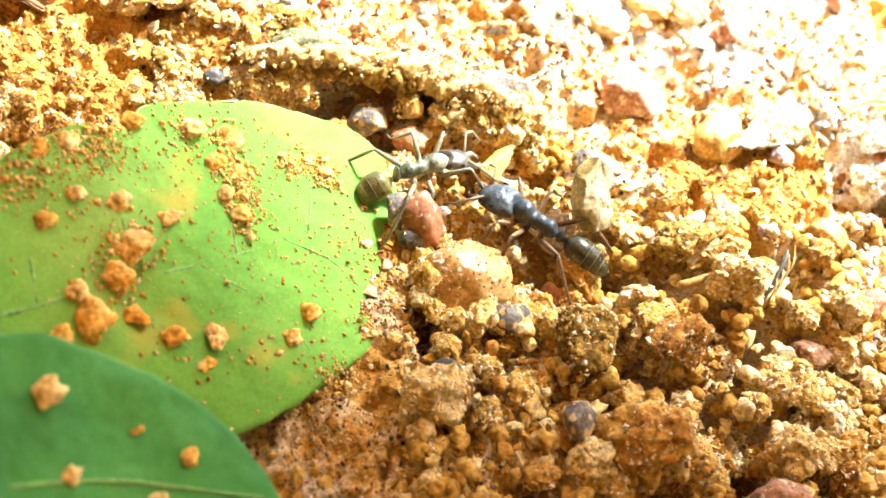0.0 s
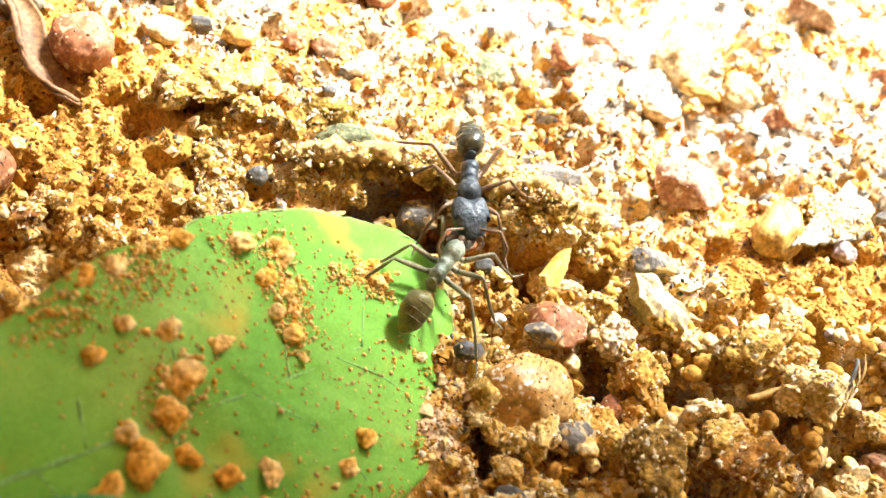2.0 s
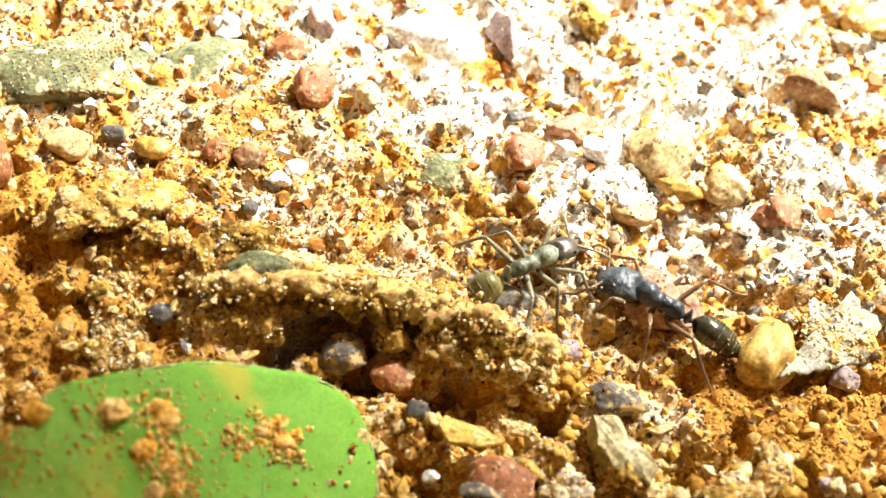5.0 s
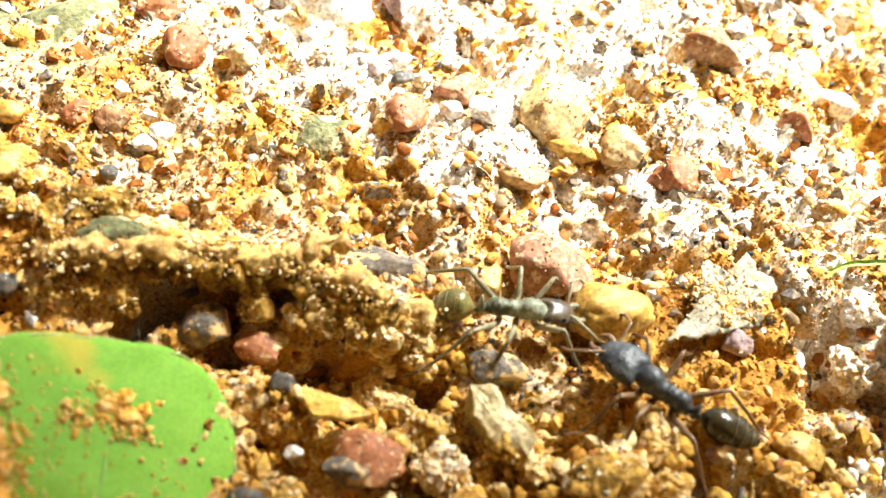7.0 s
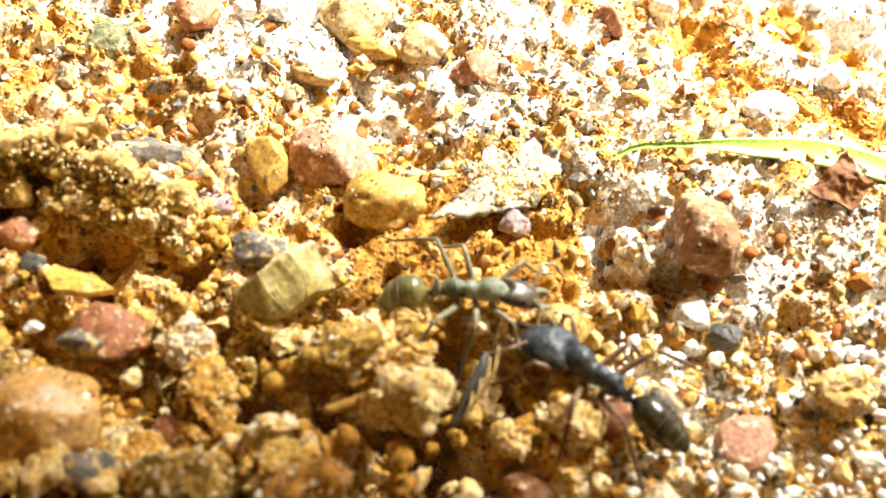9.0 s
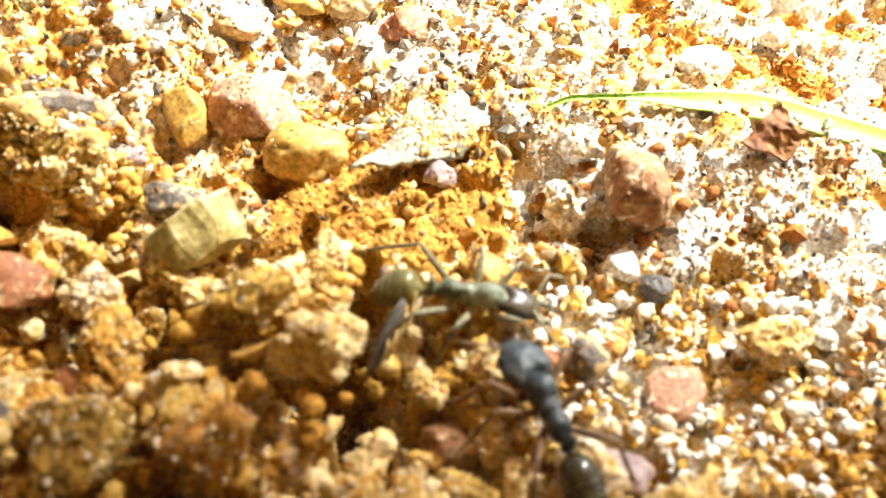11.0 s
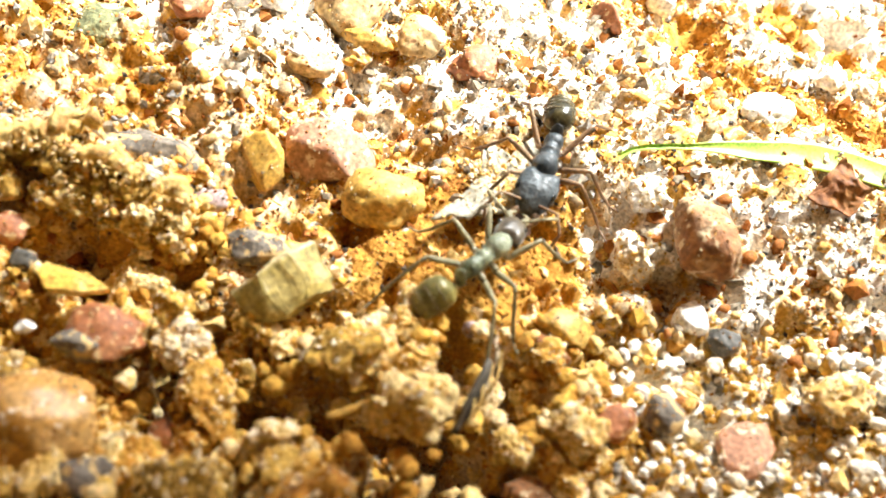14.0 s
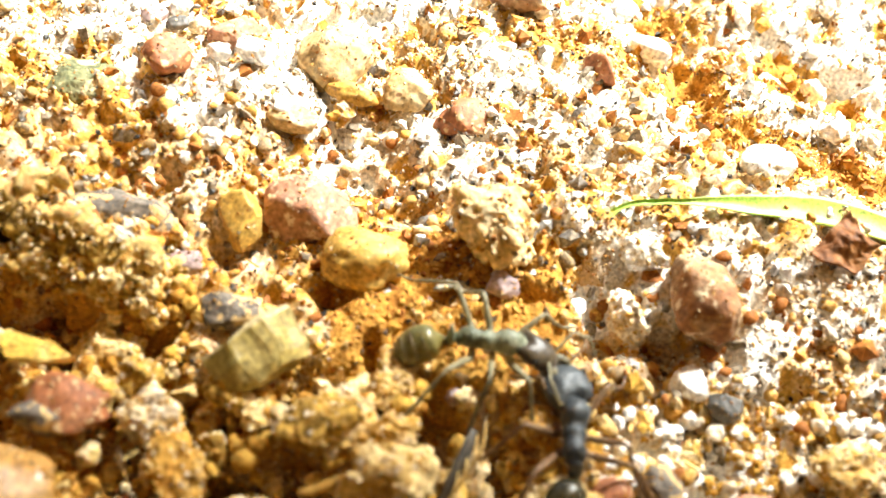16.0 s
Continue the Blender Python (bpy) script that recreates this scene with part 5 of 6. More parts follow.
for x, y, spread, n in ((-7.0, 19.4, 0.6, 5), (-2.2, 21.8, 0.35, 5), (-1.9, 20.6, 0.4, 5), (-5.2, 17.6, 0.6, 4), (-5.0, 15.4, 0.6, 4)):
    for _ in range(n):
        crumb(smear.normal(x, spread), smear.normal(y, spread), smear.uniform(0.3, 0.85), M_CRUMB, -0.12)
for x, y, w in ((-5.5, 11.2, 0.9), (-3.3, 10.9, 0.5), (-2.0, 10.5, 0.4), (-4.6, 9.4, 0.6), (-2.6, 9.2, 0.5)):
    crumb(x, y, w, M_CRUMB, 2.0)
dust_at, dust_r = [], []
for x, y, s, n in ((1.07, 22.7, 0.42, 700), (1.9, 22.5, 0.3, 160), (0.9, 23.2, 0.3, 120), (2.9, 21.6, 0.3, 130), (3.2, 20.9, 0.25, 90), (-0.3, 22.0, 0.25, 60), (2.4, 23.5, 0.3, 50), (-2.3, 22.1, 0.4, 90), (-2.0, 21.1, 0.4, 110), (-1.5, 20.2, 0.4, 80), (-1.6, 19.5, 0.3, 60), (-3.6, 21.8, 0.5, 70), (-7.2, 19.2, 0.8, 180), (-8.2, 17.8, 0.6, 110), (-4.6, 17.0, 0.5, 60), (-4.8, 15.8, 0.5, 60), (-6.0, 20.3, 0.5, 120), (-5.0, 16.0, 1.2, 120), (-1.5, 14.6, 1.3, 140), (0.9, 17.6, 1.0, 80), (1.8, 14.9, 0.5, 90), (-1.5, 18.5, 3.0, 220), (2.7, 20.0, 0.7, 60), (3.0, 17.0, 0.35, 60)):
    n = int(n * (2.2 if s < 0.9 else 0.5))
    dust_at.append(np.c_[rng.normal(x, s, n), rng.normal(y, s, n)])
    dust_r.append(rng.uniform(0.025, 0.10, n) * rng.uniform(0.5, 1.2, n))
dust_at.append(np.c_[rng.uniform(-6.5, 3.5, 420), rng.uniform(17.5, 24.0, 420)])
dust_r.append(rng.uniform(0.03, 0.075, 420))
dust_at, dust_r = np.concatenate(dust_at), np.concatenate(dust_r)
c0 = np.array([-3.2, 17.8])
keep = np.hypot((dust_at[:, 0] - c0[0]) / 6.6, (dust_at[:, 1] - c0[1]) / 6.2) < 1
dust_at, dust_r = dust_at[keep], dust_r[keep]
dust_z = leaf_height(dust_at[:, 0], dust_at[:, 1]) + 0.12 * fbm(np.c_[dust_at / 2.2, np.zeros(len(dust_at))], 35, 2)
tagged(new("leaf_dust", mesh_of("leaf_dust", *grains(np.c_[dust_at, dust_z + dust_r * 0.5], dust_r, rng, 0, 0.45), True, M_LEAF_DUST)), "ochre sand dust scattered over a green leaf", "sand", kind="stuff")

# ---- loose sand: grains nobody could count ----
def sown(n, lo, hi, seed, spread):
    r = np.random.default_rng(seed)
    at = np.c_[r.uniform(-17, 41, n), r.uniform(9, 48, n)]
    clump = fbm(np.c_[at / 2.2, np.zeros(n)], 70 + seed, 2)
    hidden = (at[:, 1] < 17) & (at[:, 0] < -1) | (at[:, 1] < 22) & (at[:, 0] < -9) | (at[:, 1] < 26) & (at[:, 0] > 36)
    clump = np.where(hidden, -9.0, clump)
    at = at[clump > r.uniform(-1.6, 0.5, n) * spread]
    rad = lo * (hi / lo) ** (r.random(len(at)) ** 1.8)
    z = soil_height(at[:, 0], at[:, 1]) + rad * r.uniform(-0.8, 0.3, len(at))
    return np.c_[at, z], rad, r


c, rad, r1 = sown(168000, 0.045, 0.14, 1, 0.95)
red = reddish(c[:, 0], c[:, 1])
fair = pale(c[:, 0], c[:, 1])
red = red & ~fair
red_or_fair = red | fair
tagged(new("pale_sand", mesh_of("pale_sand", *grains(c[fair], rad[fair], r1, 0, 0.35), True, M_GRAIN_SUNLIT_PALE)), "loose fine sand grains whitened to look sunlit", "sand", kind="stuff")
tagged(new("sand", mesh_of("sand", *grains(c[~red_or_fair], rad[~red_or_fair], r1, 0, 0.35), True, M_GRAIN)), "loose fine ochre and cream sand grains", "sand", kind="stuff")
tagged(new("orange_sand", mesh_of("orange_sand", *grains(c[red], rad[red], r1, 0, 0.35), True, M_GRAIN_ORANGE)), "loose fine orange and ochre sand grains", "sand", kind="stuff")
c, rad, r1 = sown(14000, 0.10, 0.32, 2, 0.9)
warm = (c[:, 1] < 25.8) & (c[:, 0] < 22) & ~pale(c[:, 0], c[:, 1]) | reddish(c[:, 0], c[:, 1]) & (c[:, 0] < 6)
tagged(new("coarse_sand", mesh_of("coarse_sand", *grains(c[~warm], rad[~warm], r1, 1, 0.6), False, M_COARSE)), "coarse mixed white, red and grey grains", "sand", kind="stuff")
tagged(new("damp_sand", mesh_of("damp_sand", *grains(c[warm], rad[warm], r1, 1, 0.4), False, M_CRUMBS)), "coarse ochre and amber grains on near and orange soil", "sand", kind="stuff")

c, rad, r1 = sown(60000, 0.10, 0.32, 6, 0.7)
loose = (c[:, 2] > -3.0) & (c[:, 0] > 4) & (c[:, 1] < 23.5) & (c[:, 0] + 0.8 * c[:, 1] < 47)
tagged(new("crumb_gravel", mesh_of("crumb_gravel", *grains(c[loose], rad[loose], r1, 1, 0.6), False, M_CRUMBS)), "loose ochre crumbs lying in the hollows between clods", "soil crumbs", kind="stuff")
c, rad, r1 = sown(9000, 0.04, 0.13, 4, 1.0)
tagged(new("dark_sand", mesh_of("dark_sand", *grains(c + np.c_[np.zeros((len(c), 2)), 0.04 + 0.3 * rad], rad, r1, 0, 0.35), False, M_SPECK)), "scattered dark brown and black mineral grains", "sand", kind="stuff")

c = np.concatenate(STONE_DUST)
r2 = np.random.default_rng(13)
tagged(new("stone_dust", mesh_of("stone_dust", *grains(c, r2.uniform(0.02, 0.065, len(c)), r2, 0, 0.4), False, M_GRAIN)), "fine cream dust lying on the stones", "sand", kind="stuff")
c = np.concatenate(CLOD_GRAINS)
r2 = np.random.default_rng(12)
tagged(new("soil_grains", mesh_of("soil_grains", *grains(c, r2.uniform(0.03, 0.09, len(c)) * r2.uniform(0.7, 1.5, len(c)), r2, 0, 0.45), False, M_DUST)), "small ochre grains stuck to the clods", "sand", kind="stuff")

# single grains near the ants' way
grain_meshes = [stone_mesh("grain", 1.0, 0.85, 0.75, M_PIECE, 0.9, 300 + k, 2) for k in range(14)]
r9 = np.random.default_rng(90)
for k in range(300):
    x, y = r9.uniform(4, 30), r9.uniform(20.5, 33)
    s = r9.uniform(0.25, 0.65)
    g = new("grain", grain_meshes[k % 14])
    g.parent = ground
    z = float(soil_height(x, y)[0]) + 0.18 * s
    g.matrix_basis = Matrix.LocRotScale((x * MM, y * MM, z * MM), Euler((r9.uniform(-0.5, 0.5), r9.uniform(-0.5, 0.5), r9.uniform(0, 6.28))), (s, s, s))


# ---- ants ----
def body_mesh(name, profile, mat, sides=22, n=30):
    """A rounded body along x: profile rows of x, half width, half height, height of the middle."""
    p = spline(profile, n)
    th = np.linspace(0, 2 * math.pi, sides, endpoint=False)
    v = np.concatenate([np.c_[np.full(sides, q[0]), max(q[1], 0.01) * np.cos(th), q[3] + max(q[2], 0.01) * np.sin(th)] for q in p] + [[(p[0, 0], 0, p[0, 3])], [(p[-1, 0], 0, p[-1, 3])]])
    f, top = [], n * sides
    for k in range(n - 1):
        for s in range(sides):
            a, b, c, d = k * sides + s, k * sides + (s + 1) % sides, (k + 1) * sides + (s + 1) % sides, (k + 1) * sides + s
            f += [(a, b, c), (a, c, d)] if p[0, 0] > p[-1, 0] else [(a, c, b), (a, d, c)]
    for s in range(sides):
        a, b = s, (s + 1) % sides
        f += [(top, b, a), (top + 1, top - sides + a, top - sides + b)] if p[0, 0] > p[-1, 0] else [(top, a, b), (top + 1, top - sides + b, top - sides + a)]
    v = v + 0.045 * np.stack([fbm(v / 0.45 + 3.1, 7 + j, 3) for j in range(3)], 1)
    return mesh_of(name, v, f, True, mat)


def limb_mesh(name, joints, radii, mat):
    pts, rad = [], []
    for k in range(len(joints) - 1):
        a, b = np.asarray(joints[k], float), np.asarray(joints[k + 1], float)
        for u in np.linspace(0, 1, 6, endpoint=k == len(joints) - 2):
            pts.append(a + (b - a) * u)
            swollen = 1 + 0.25 * math.sin(math.pi * u)
            rad.append((radii[k] + (radii[k + 1] - radii[k]) * u) * swollen)
    return mesh_of(name, *tube(pts, rad, 8), True, mat)


def hairs(profile_mesh, n, length, radius, mat, seed, name):
    """Short stiff hairs that stand on a body."""
    r = np.random.default_rng(seed)
    me = profile_mesh
    pieces = []
    verts, normals = np.array([v.co[:] for v in me.vertices]) / MM, np.array([v.normal[:] for v in me.vertices])
    for k in r.integers(0, len(verts), n):
        a, d = verts[k], normals[k] + r.normal(0, 0.35, 3)
        pieces.append(tube(np.array([a, a + d * length * 0.5, a + d * length]), [radius, radius * 0.8, radius * 0.4], 3))
    return mesh_of(name, *joined(pieces), True, mat)


def heart(me, hs):
    """Draws the back corners of a head backwards and sinks a shallow groove between them."""
    for v in me.vertices:
        x, y, z = v.co / MM
        rear = max(0.0, 1 - max(0.0, x) / (0.55 * hs))
        x -= 0.3 * rear * min(1.0, abs(y) / (0.5 * hs)) ** 2
        z -= 0.07 * rear * math.exp(-((y / 0.13) ** 2)) * (1 if z > 0 else 0)
        v.co = Vector((x, y, z)) * MM
    return me


def specks(me, n, seed):
    """Fine soil dust that sticks to the upper side of a body."""
    r = np.random.default_rng(seed)
    at = np.array([v.co[:] for v in me.vertices if v.normal.z > -0.1]) / MM
    at = at[r.integers(0, len(at), n)] + r.normal(0, 0.03, (n, 3))
    return mesh_of("dust", *grains(at, r.uniform(0.012, 0.03, n) * r.uniform(0.6, 1.5, n), r, 0, 0.4), False, M_DUST_PALE)


def ant(label, shell, gaster_mat, head_mat, limb, hair, head_size, gaster_size, seed, thin=1.0):
    """An ant that faces +x, with its thorax at the origin."""
    me = new("ant")
    me.scale = (0.94, 0.94, 0.94)
    tagged(me, label, "ant", "fighting ants")
    thorax = body_mesh("thorax", [(1.04, 0.13, 0.14, 0.02), (0.94, 0.26, 0.26, 0.06), (0.74, 0.41, 0.40, 0.14), (0.48, 0.45, 0.46, 0.18), (0.26, 0.40, 0.43, 0.14), (0.09, 0.31, 0.36, 0.07), (-0.02, 0.30, 0.35, 0.05), (-0.16, 0.32, 0.38, 0.08), (-0.3, 0.30, 0.37, 0.07), (-0.42, 0.31, 0.37, 0.06), (-0.62, 0.34, 0.40, 0.09), (-0.86, 0.31, 0.36, 0.06), (-0.98, 0.22, 0.25, -0.04), (-1.06, 0.14, 0.15, -0.1)], shell, 24, 44)
    thorax.transform(Matrix.Diagonal((1, thin, thin, 1)))
    part("thorax", thorax, me)
    part("hairs", hairs(thorax, 240, 0.15, 0.007, hair, seed, "hairs"), me, "short pale hairs")
    part("dust", specks(thorax, 130, seed + 7), me, "specks of pale soil dust")
    part("petiole", body_mesh("petiole", [(-0.95, 0.09, 0.1, -0.12), (-1.08, 0.14, 0.2, -0.04), (-1.18, 0.22, 0.42, 0.08), (-1.26, 0.18, 0.34, 0.02), (-1.34, 0.1, 0.12, -0.1), (-1.44, 0.09, 0.1, -0.1)], shell, 14, 20), me)
    hs = head_size
    head_mesh = heart(body_mesh("head", [(-0.12 * hs, 0.12, 0.12, 0.02), (0.0, 0.38 * hs, 0.27 * hs, 0.03), (0.2 * hs, 0.58 * hs, 0.37 * hs, 0.03), (0.55 * hs, 0.63 * hs, 0.39 * hs, 0.0), (0.92 * hs, 0.53 * hs, 0.32 * hs, -0.05), (1.18 * hs, 0.41 * hs, 0.21 * hs, -0.1), (1.3 * hs, 0.27 * hs, 0.09, -0.13)], head_mat, 26, 36), hs)
    head = part("head", head_mesh, me, "", (0.98, 0, 0.08))
    part("hairs", hairs(head.data, 150, 0.12, 0.007, hair, seed + 1, "hairs"), head, "short pale hairs")
    part("dust", specks(head.data, 90, seed + 8), head, "specks of pale soil dust")
    v, f = BALLS[3]
    for s in (1, -1):
        part("eye", mesh_of("eye", v * np.array([0.14, 0.07, 0.13]) * hs, f, True, M_EYE), head, "glossy black eye", (0.62 * hs, s * 0.56 * hs, 0.14 * hs))
        part("mandible", limb_mesh("mandible", [(0, 0, 0), (0.24, 0.13 * s, -0.02), (0.44, 0.06 * s, -0.05), (0.54, -0.1 * s, -0.06)], [0.12, 0.11, 0.07, 0.02], limb), head, "curved brown jaw", (1.18 * hs, s * 0.24 * hs, -0.12))
        part("antenna", limb_mesh("antenna", [(0, 0, 0), (0.25, 0.75 * s, 0.35), (0.75, 1.05 * s, 0.05), (1.2, 0.9 * s, -0.35)], [0.04, 0.042, 0.048, 0.03], limb), head, "thin elbowed feeler", (1.0 * hs, s * 0.2 * hs, 0.08))
    g, w = gaster_size
    gaster = part("gaster", body_mesh("gaster", [(0.02, 0.1, 0.1, -0.02), (-0.14, 0.36 * w, 0.36 * w, 0.02), (-0.42 * g, 0.6 * w, 0.57 * w, 0.04), (-0.9 * g, 0.66 * w, 0.62 * w, 0.0), (-1.4 * g, 0.58 * w, 0.52 * w, -0.08), (-1.8 * g, 0.36 * w, 0.32 * w, -0.18), (-2.05 * g, 0.1, 0.1, -0.26)], gaster_mat), me, "", (-1.4, 0, -0.08))
    for k, u in enumerate((0.62, 1.02, 1.38, 1.68)):
        r = w * (0.63, 0.655, 0.58, 0.44)[k]
        ring = np.array([(-u * g, r * math.cos(a), (0.03, -0.01, -0.08, -0.15)[k] + r * 0.94 * math.sin(a)) for a in np.linspace(0, 2 * math.pi, 28)])
        part("gaster_band", mesh_of("gaster_band", *tube(ring, 0.02, 5), True, M_BAND), gaster, "pale rim of a gaster plate")
    part("hairs", hairs(gaster.data, 520, 0.17, 0.008, hair, seed + 2, "hairs"), gaster, "short golden hairs")
    legs = []
    for s in (1, -1):
        for k, (x, joints) in enumerate(((0.55, [(0, 0, 0), (0.1, 0.22, -0.12), (0.75, 0.95, 0.45), (1.1, 1.45, -0.45), (1.45, 1.75, -1.0), (1.75, 1.9, -1.05)]), (0.05, [(0, 0, 0), (0.02, 0.25, -0.12), (-0.1, 1.25, 0.5), (-0.35, 1.85, -0.5), (-0.5, 2.25, -1.0), (-0.55, 2.5, -1.05)]), (-0.5, [(0, 0, 0), (-0.08, 0.24, -0.12), (-0.95, 1.15, 0.6), (-1.75, 1.65, -0.3), (-2.35, 1.95, -0.95), (-2.75, 2.05, -1.05)]))):
            js = [(a, b * s, c) for a, b, c in joints]
            leg = part("leg", limb_mesh("leg", js[:3], [0.09, 0.1, 0.062], limb), me, "thin brown jointed leg", (x, 0.22 * s, -0.15))
            part("shin", limb_mesh("shin", js[2:5], [0.05, 0.06, 0.036], limb), leg)
            part("foot", limb_mesh("foot", js[4:] + [tuple(np.array(js[5]) + (np.array(js[5]) - np.array(js[4])) * 0.5)], [0.036, 0.03, 0.018], limb), leg)
            legs.append((leg, x, s, k))
    return me, head, gaster, legs


dark_ant, dark_head, dark_gaster, dark_legs = ant("blue-black large-headed ant locked in a fight on soil", M_BLUEBLACK, M_GASTER_DARK, M_BLUEBLACK, M_LIMB, M_HAIR, 1.1, (0.98, 0.86), 5)
grey_ant, grey_head, grey_gaster, grey_legs = ant("grey-green ant with a golden gaster locked in a fight", M_GREYGREEN, M_GASTER_GOLD, M_HEADBROWN, M_LIMB_GREY, M_HAIR, 0.78, (0.82, 0.84), 15, 0.84)

# seconds, place of the thorax, heading, turn of the head, turn of the gaster
DARK_ROWS = [
    (0, 8.57, 21.51, 0.90, 148, 0, -0),
    (0.5, 7.59, 23.50, 1.00, 150, 6, -5),
    (1, 5.95, 24.53, 1.30, 186, -3, 2),
    (1.5, 3.90, 25.85, 2.20, 226, -3, 3),
    (2, 3.96, 26.03, 2.40, 269, 5, -5),
    (2.5, 5.39, 27.25, 2.50, 291, -9, 8),
    (3, 7.08, 27.54, 2.20, 216, 16, -15),
    (3.5, 8.53, 29.20, 1.60, 163, -5, 4),
    (4, 9.87, 28.71, 1.30, 142, -2, 2),
    (4.5, 11.55, 28.20, 0.87, 120, -10, 10),
    (5, 12.97, 28.59, 0.73, 152, 3, -3),
    (5.2, 12.53, 27.44, 0.85, 179, -14, 13),
    (7.3, 16.65, 23.92, 1.35, 143, -19, 18),
    (7.5, 16.90, 24.22, 1.33, 152, -7, 7),
    (8, 17.43, 23.56, 1.38, 160, -11, 11),
    (8.5, 21.68, 22.25, 1.09, 139, -5, 5),
    (9, 20.88, 20.58, 1.24, 143, 4, -4),
    (9.2, 19.60, 20.96, 1.41, 124, 6, -6),
    (11.3, 21.65, 17.75, 1.17, 105, 5, -5),
    (11.5, 21.56, 17.73, 1.18, 98, 8, -8),
    (12, 20.67, 21.70, 1.24, 116, 4, -4),
    (12.5, 18.05, 23.18, 1.40, 127, -5, 5),
    (13, 19.58, 24.35, 1.28, 156, 4, -4),
    (13.5, 18.55, 27.32, 1.27, 231, -11, 10),
    (14, 20.15, 28.24, 1.47, 252, -6, 5),
    (14.5, 22.34, 28.35, 1.59, 233, -2, 2),
    (15, 20.57, 27.43, 1.47, 212, -8, 8),
    (15.5, 20.54, 24.10, 1.23, 150, -15, 14),
    (16, 20.57, 21.10, 1.27, 86, 22, -21),
]
GREY_ROWS = [
    (0, 4.50, 23.10, 1.20, 26, -6, 5),
    (0.5, 3.83, 22.93, 1.70, 32, -12, 11),
    (1, 2.41, 23.25, 2.00, 42, -27, 26),
    (1.5, 1.50, 22.01, 2.30, 66, -12, 11),
    (2, 3.24, 22.95, 1.90, 62, 3, -3),
    (2.5, 4.68, 24.20, 1.50, 63, 5, -4),
    (3, 4.66, 24.89, 1.60, 52, 2, -2),
    (3.5, 4.39, 28.49, 2.31, 52, -10, 9),
    (4, 6.02, 28.30, 2.20, 55, 4, -4),
    (4.5, 8.17, 30.55, 1.38, 43, -2, 2),
    (5, 8.61, 29.43, 1.25, 33, 4, -4),
    (5.2, 8.14, 28.46, 1.24, 25, 13, -12),
    (7.3, 12.58, 26.75, 0.91, -3, 11, -10),
    (7.5, 12.89, 26.75, 0.92, 13, 2, -2),
    (8, 13.70, 26.20, 1.01, 18, 6, -6),
    (8.5, 17.79, 24.67, 1.30, 16, -5, 5),
    (9, 17.66, 23.01, 1.43, -1, -1, 1),
    (9.2, 17.08, 23.29, 1.41, -4, 0, -0),
    (11.3, 19.91, 21.14, 1.36, -13, 0, -0),
    (11.5, 19.82, 21.22, 1.37, -16, 19, -18),
    (12, 18.03, 22.91, 1.77, 9, -10, 9),
    (12.5, 15.28, 24.97, 1.56, 34, -21, 19),
    (13, 15.46, 24.48, 1.62, 18, 2, -1),
    (13.5, 15.71, 23.97, 1.67, 39, 30, -28),
    (14, 17.93, 24.16, 1.68, 46, 20, -19),
    (14.5, 18.11, 24.43, 1.66, 57, 10, -9),
    (15, 16.87, 24.90, 1.62, 58, 5, -4),
    (15.5, 16.88, 24.65, 1.64, 39, -10, 9),
    (16, 18.47, 23.48, 1.71, -6, -21, 20),
]


def carried(me, head, gaster, legs, rows, droop, phase):
    walk(me, [(t, pose(x * MM, y * MM, z * MM, 0, 0, yaw)) for t, x, y, z, yaw, hy, gy in rows])
    walk(head, [(t, pose(0.98 * MM, 0, 0.08 * MM, 0, 8, max(-40, min(40, hy)))) for t, x, y, z, yaw, hy, gy in rows])
    walk(gaster, [(t, pose(-1.4 * MM, 0, -0.08 * MM, 0, -droop, max(-45, min(45, gy)))) for t, x, y, z, yaw, hy, gy in rows])
    for leg, lx, s, k in legs:
        steps = []
        for j, (t, x, y, z, yaw, hy, gy) in enumerate(rows):
            swing = math.sin(phase + 2.1 * j + 2.4 * k + (1.6 if s > 0 else 0))
            steps.append((t, pose(lx * MM, 0.22 * s * MM, -0.15 * MM, s * (4 * swing + 2), 0, 16 * swing)))
        walk(leg, steps)


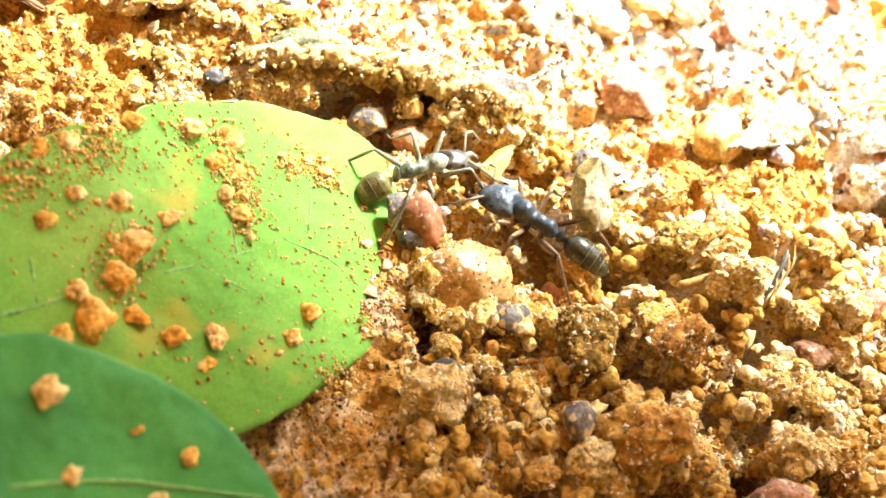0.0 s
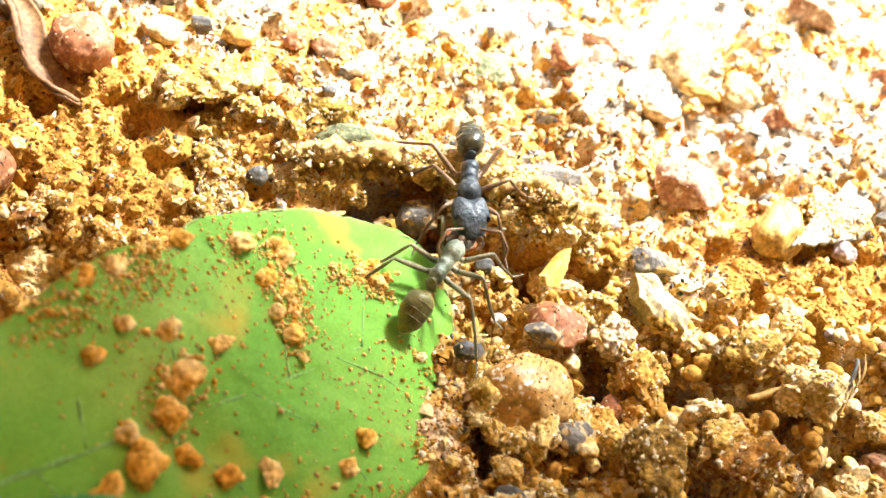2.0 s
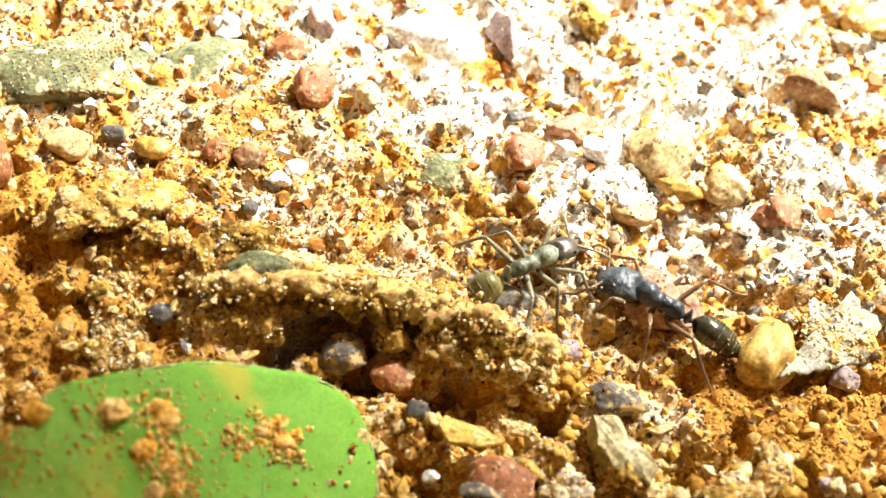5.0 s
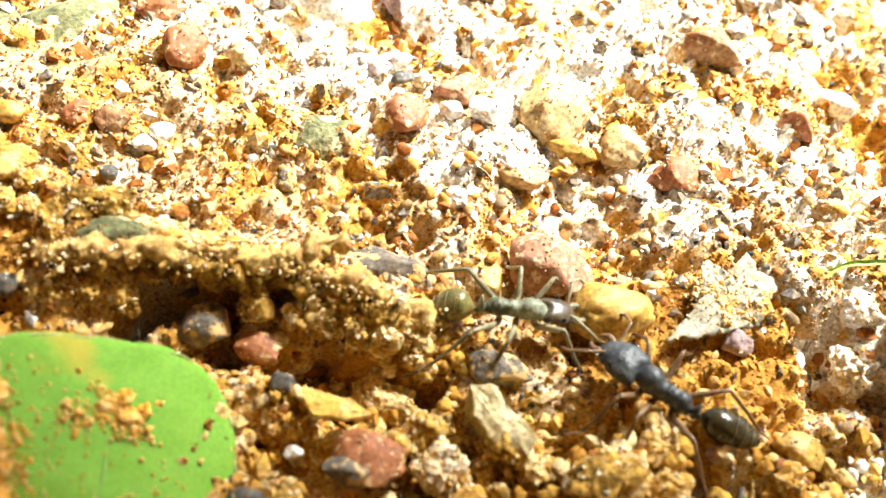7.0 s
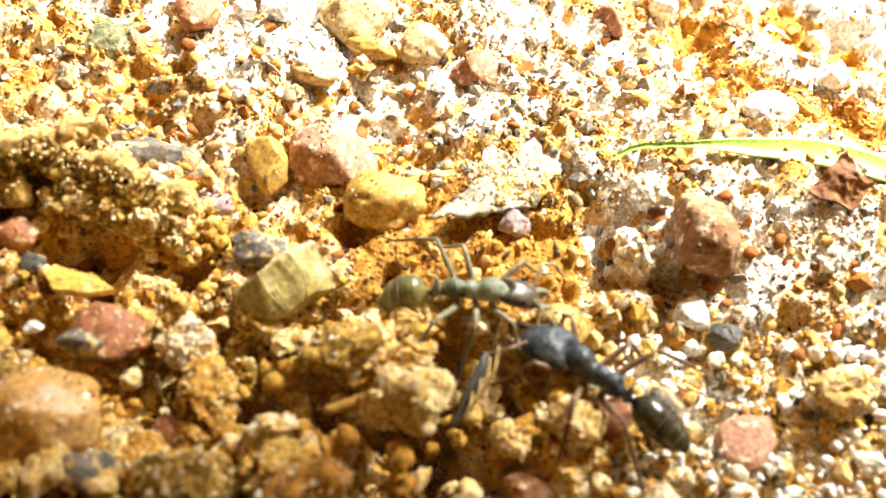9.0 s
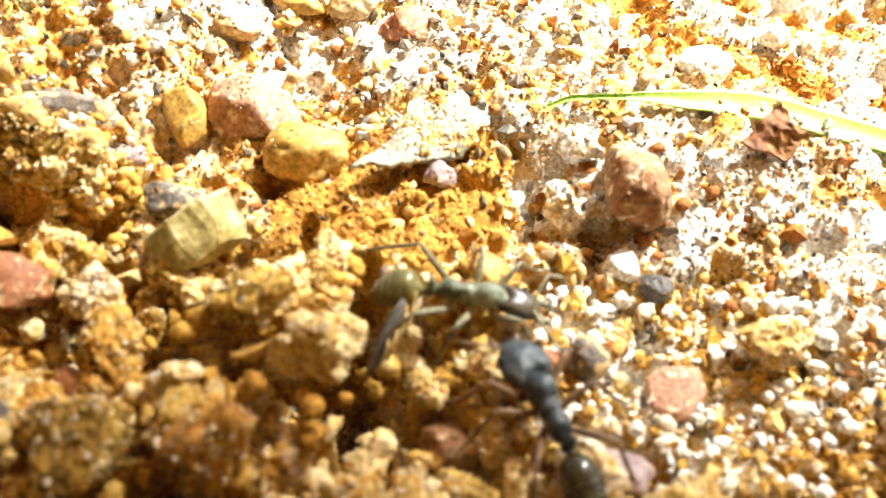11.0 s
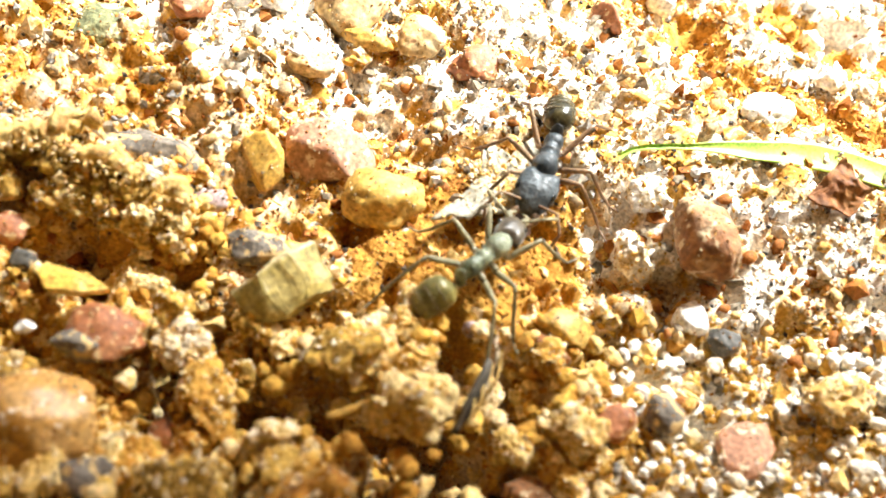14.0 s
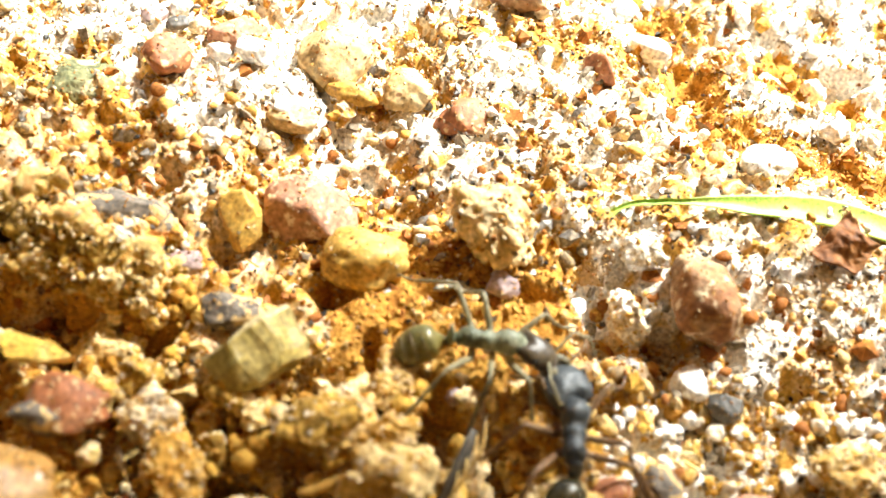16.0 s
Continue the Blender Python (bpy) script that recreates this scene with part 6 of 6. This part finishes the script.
def motions():
    carried(dark_ant, dark_head, dark_gaster, dark_legs, DARK_ROWS, 4, 0.3)
    carried(grey_ant, grey_head, grey_gaster, grey_legs, GREY_ROWS, 20, 1.7)
    # the shard is kicked over
    still, after = pose(11.3 * MM, 23.2 * MM, -0.05 * MM, 8, 0, -40), pose(12.3 * MM, 23.4 * MM, 0.85 * MM, -70, 0, 40)
    walk(shard, [(0, pose(10.5 * MM, 22.4 * MM, 1.5 * MM, 0, 35, -70)), (0.1, pose(10.6 * MM, 22.6 * MM, 1.0 * MM, 4, 20, -60)), (0.2, pose(10.9 * MM, 23.0 * MM, 0.4 * MM, 8, 5, -48)), (0.4, still), (7.3, still), (8.0, pose(11.2 * MM, 23.2 * MM, 0.05 * MM, 6, 2, -40)), (8.2, pose(11.2 * MM, 23.3 * MM, 0.7 * MM, -15, 0, -30)), (8.35, pose(12.0 * MM, 23.5 * MM, 1.2 * MM, -50, 0, 18)), (8.5, after), (9.0, after), (16, after)])
    # the ants kick a pebble along the leaf's edge, carry a yellow shard beside it, and knock the pale shard over as they start
    end = red_pebble.matrix_basis.copy()
    rows = [(0, 4.4, 21.05, 0.75, 40, 30, -70), (0.2, 4.72, 20.85, 0.85, 36, 28, -62), (0.5, 5.15, 21.3, 0.9, 30, 24, -50), (0.7, 5.45, 20.6, 1.5, 10, 18, -36), (1.0, 6.45, 21.25, 0.75, 0, 5, -20), (1.2, 7.1, 21.7, 0.6, 0, 0, -12)]
    walk(red_pebble, [(t, pose(x * MM, y * MM, z * MM, rx, ry, rz)) for t, x, y, z, rx, ry, rz in rows] + [(1.5, end), (16, end)])
    end = amber.matrix_basis.copy()
    rows = [(0, 7.4, 24.3, 0.6, 50, 0, 60), (1.0, 7.6, 24.2, 0.7, 50, 0, 62), (2.0, 7.43, 24.0, 0.75, 48, 0, 64), (2.5, 7.4, 23.8, 0.75, 45, 0, 60), (3.0, 7.2, 23.85, 0.8, 40, 0, 52), (3.3, 6.9, 23.5, 1.0, 20, 0, 10)]
    walk(amber, [(t, pose(x * MM, y * MM, z * MM, rx, ry, rz)) for t, x, y, z, rx, ry, rz in rows] + [(3.6, end), (16, end)])
    # while they wrestle past it, a yellow pebble is pushed along the soil
    end = yellow_pebble.matrix_basis.copy()
    before = pose(16.65 * MM, 26.85 * MM, 0.5 * MM, 0, 0, 60)
    walk(yellow_pebble, [(0, before), (5.2, before), (5.6, pose(16.5 * MM, 26.85 * MM, 0.55 * MM, 0, 0, 52)), (6.8, pose(15.2 * MM, 27.1 * MM, 0.55 * MM, 0, 0, -2)), (7.2, end), (16, end)])
    # the side twig is pushed up off the longer one
    flat, up = pose(3.75 * MM, 27.35 * MM, 1.4 * MM, 0, 14, -26), pose(3.75 * MM, 27.4 * MM, 1.5 * MM)
    walk(branch, [(0, flat), (5.2, flat), (6.2, pose(3.75 * MM, 27.38 * MM, 1.45 * MM, 0, 6, -12)), (7.2, up), (16, up)])
    # a striped flake half covered by sand is turned up
    end = striped.matrix_basis.copy()
    lying = pose(11.3 * MM, 28.5 * MM, -0.55 * MM, 60, 0, 20)
    walk(striped, [(0, lying), (7.9, lying), (8.0, pose(11.35 * MM, 28.5 * MM, -0.2 * MM, 45, 0, 20)), (8.1, end), (16, end)])
    # the ants throw a clod up from under the flake, and drag the flake down below it
    flat, sunk = pose(18.75 * MM, 27.8 * MM, 0.9 * MM, 0, 0, 0), pose(19.2 * MM, 27.7 * MM, -0.4 * MM, -14, 10, 0)
    walk(flake, [(0, flat), (14.3, flat), (14.7, flat), (15.0, sunk), (16, sunk)])
    buried = pose(19.3 * MM, 27.6 * MM, -2.2 * MM)
    rows = [(0, buried), (14.2, buried), (14.3, pose(19.6 * MM, 28.6 * MM, 0.4 * MM, -30, 10, 0))]
    for t, x, y, z, rx, ry in ((14.4, 19.8, 29.1, 2.4, -75, 20), (14.5, 19.4, 28.8, 2.2, -95, 25), (14.6, 19.63, 28.2, 1.9, -100, 20), (14.7, 19.7, 28.3, 1.9, -95, 10), (14.8, 19.2, 28.25, 1.8, -120, 5), (15.0, 19.1, 28.4, 1.5, -150, 0), (15.2, 18.95, 28.2, 1.4, -165, 0), (15.6, 18.95, 27.9, 1.35, -170, 0), (16.0, 18.95, 27.9, 1.35, -170, 0)):
        rows.append((t, pose(x * MM, y * MM, z * MM, rx, ry, 0)))
    walk(loose_clod, rows)


motions()
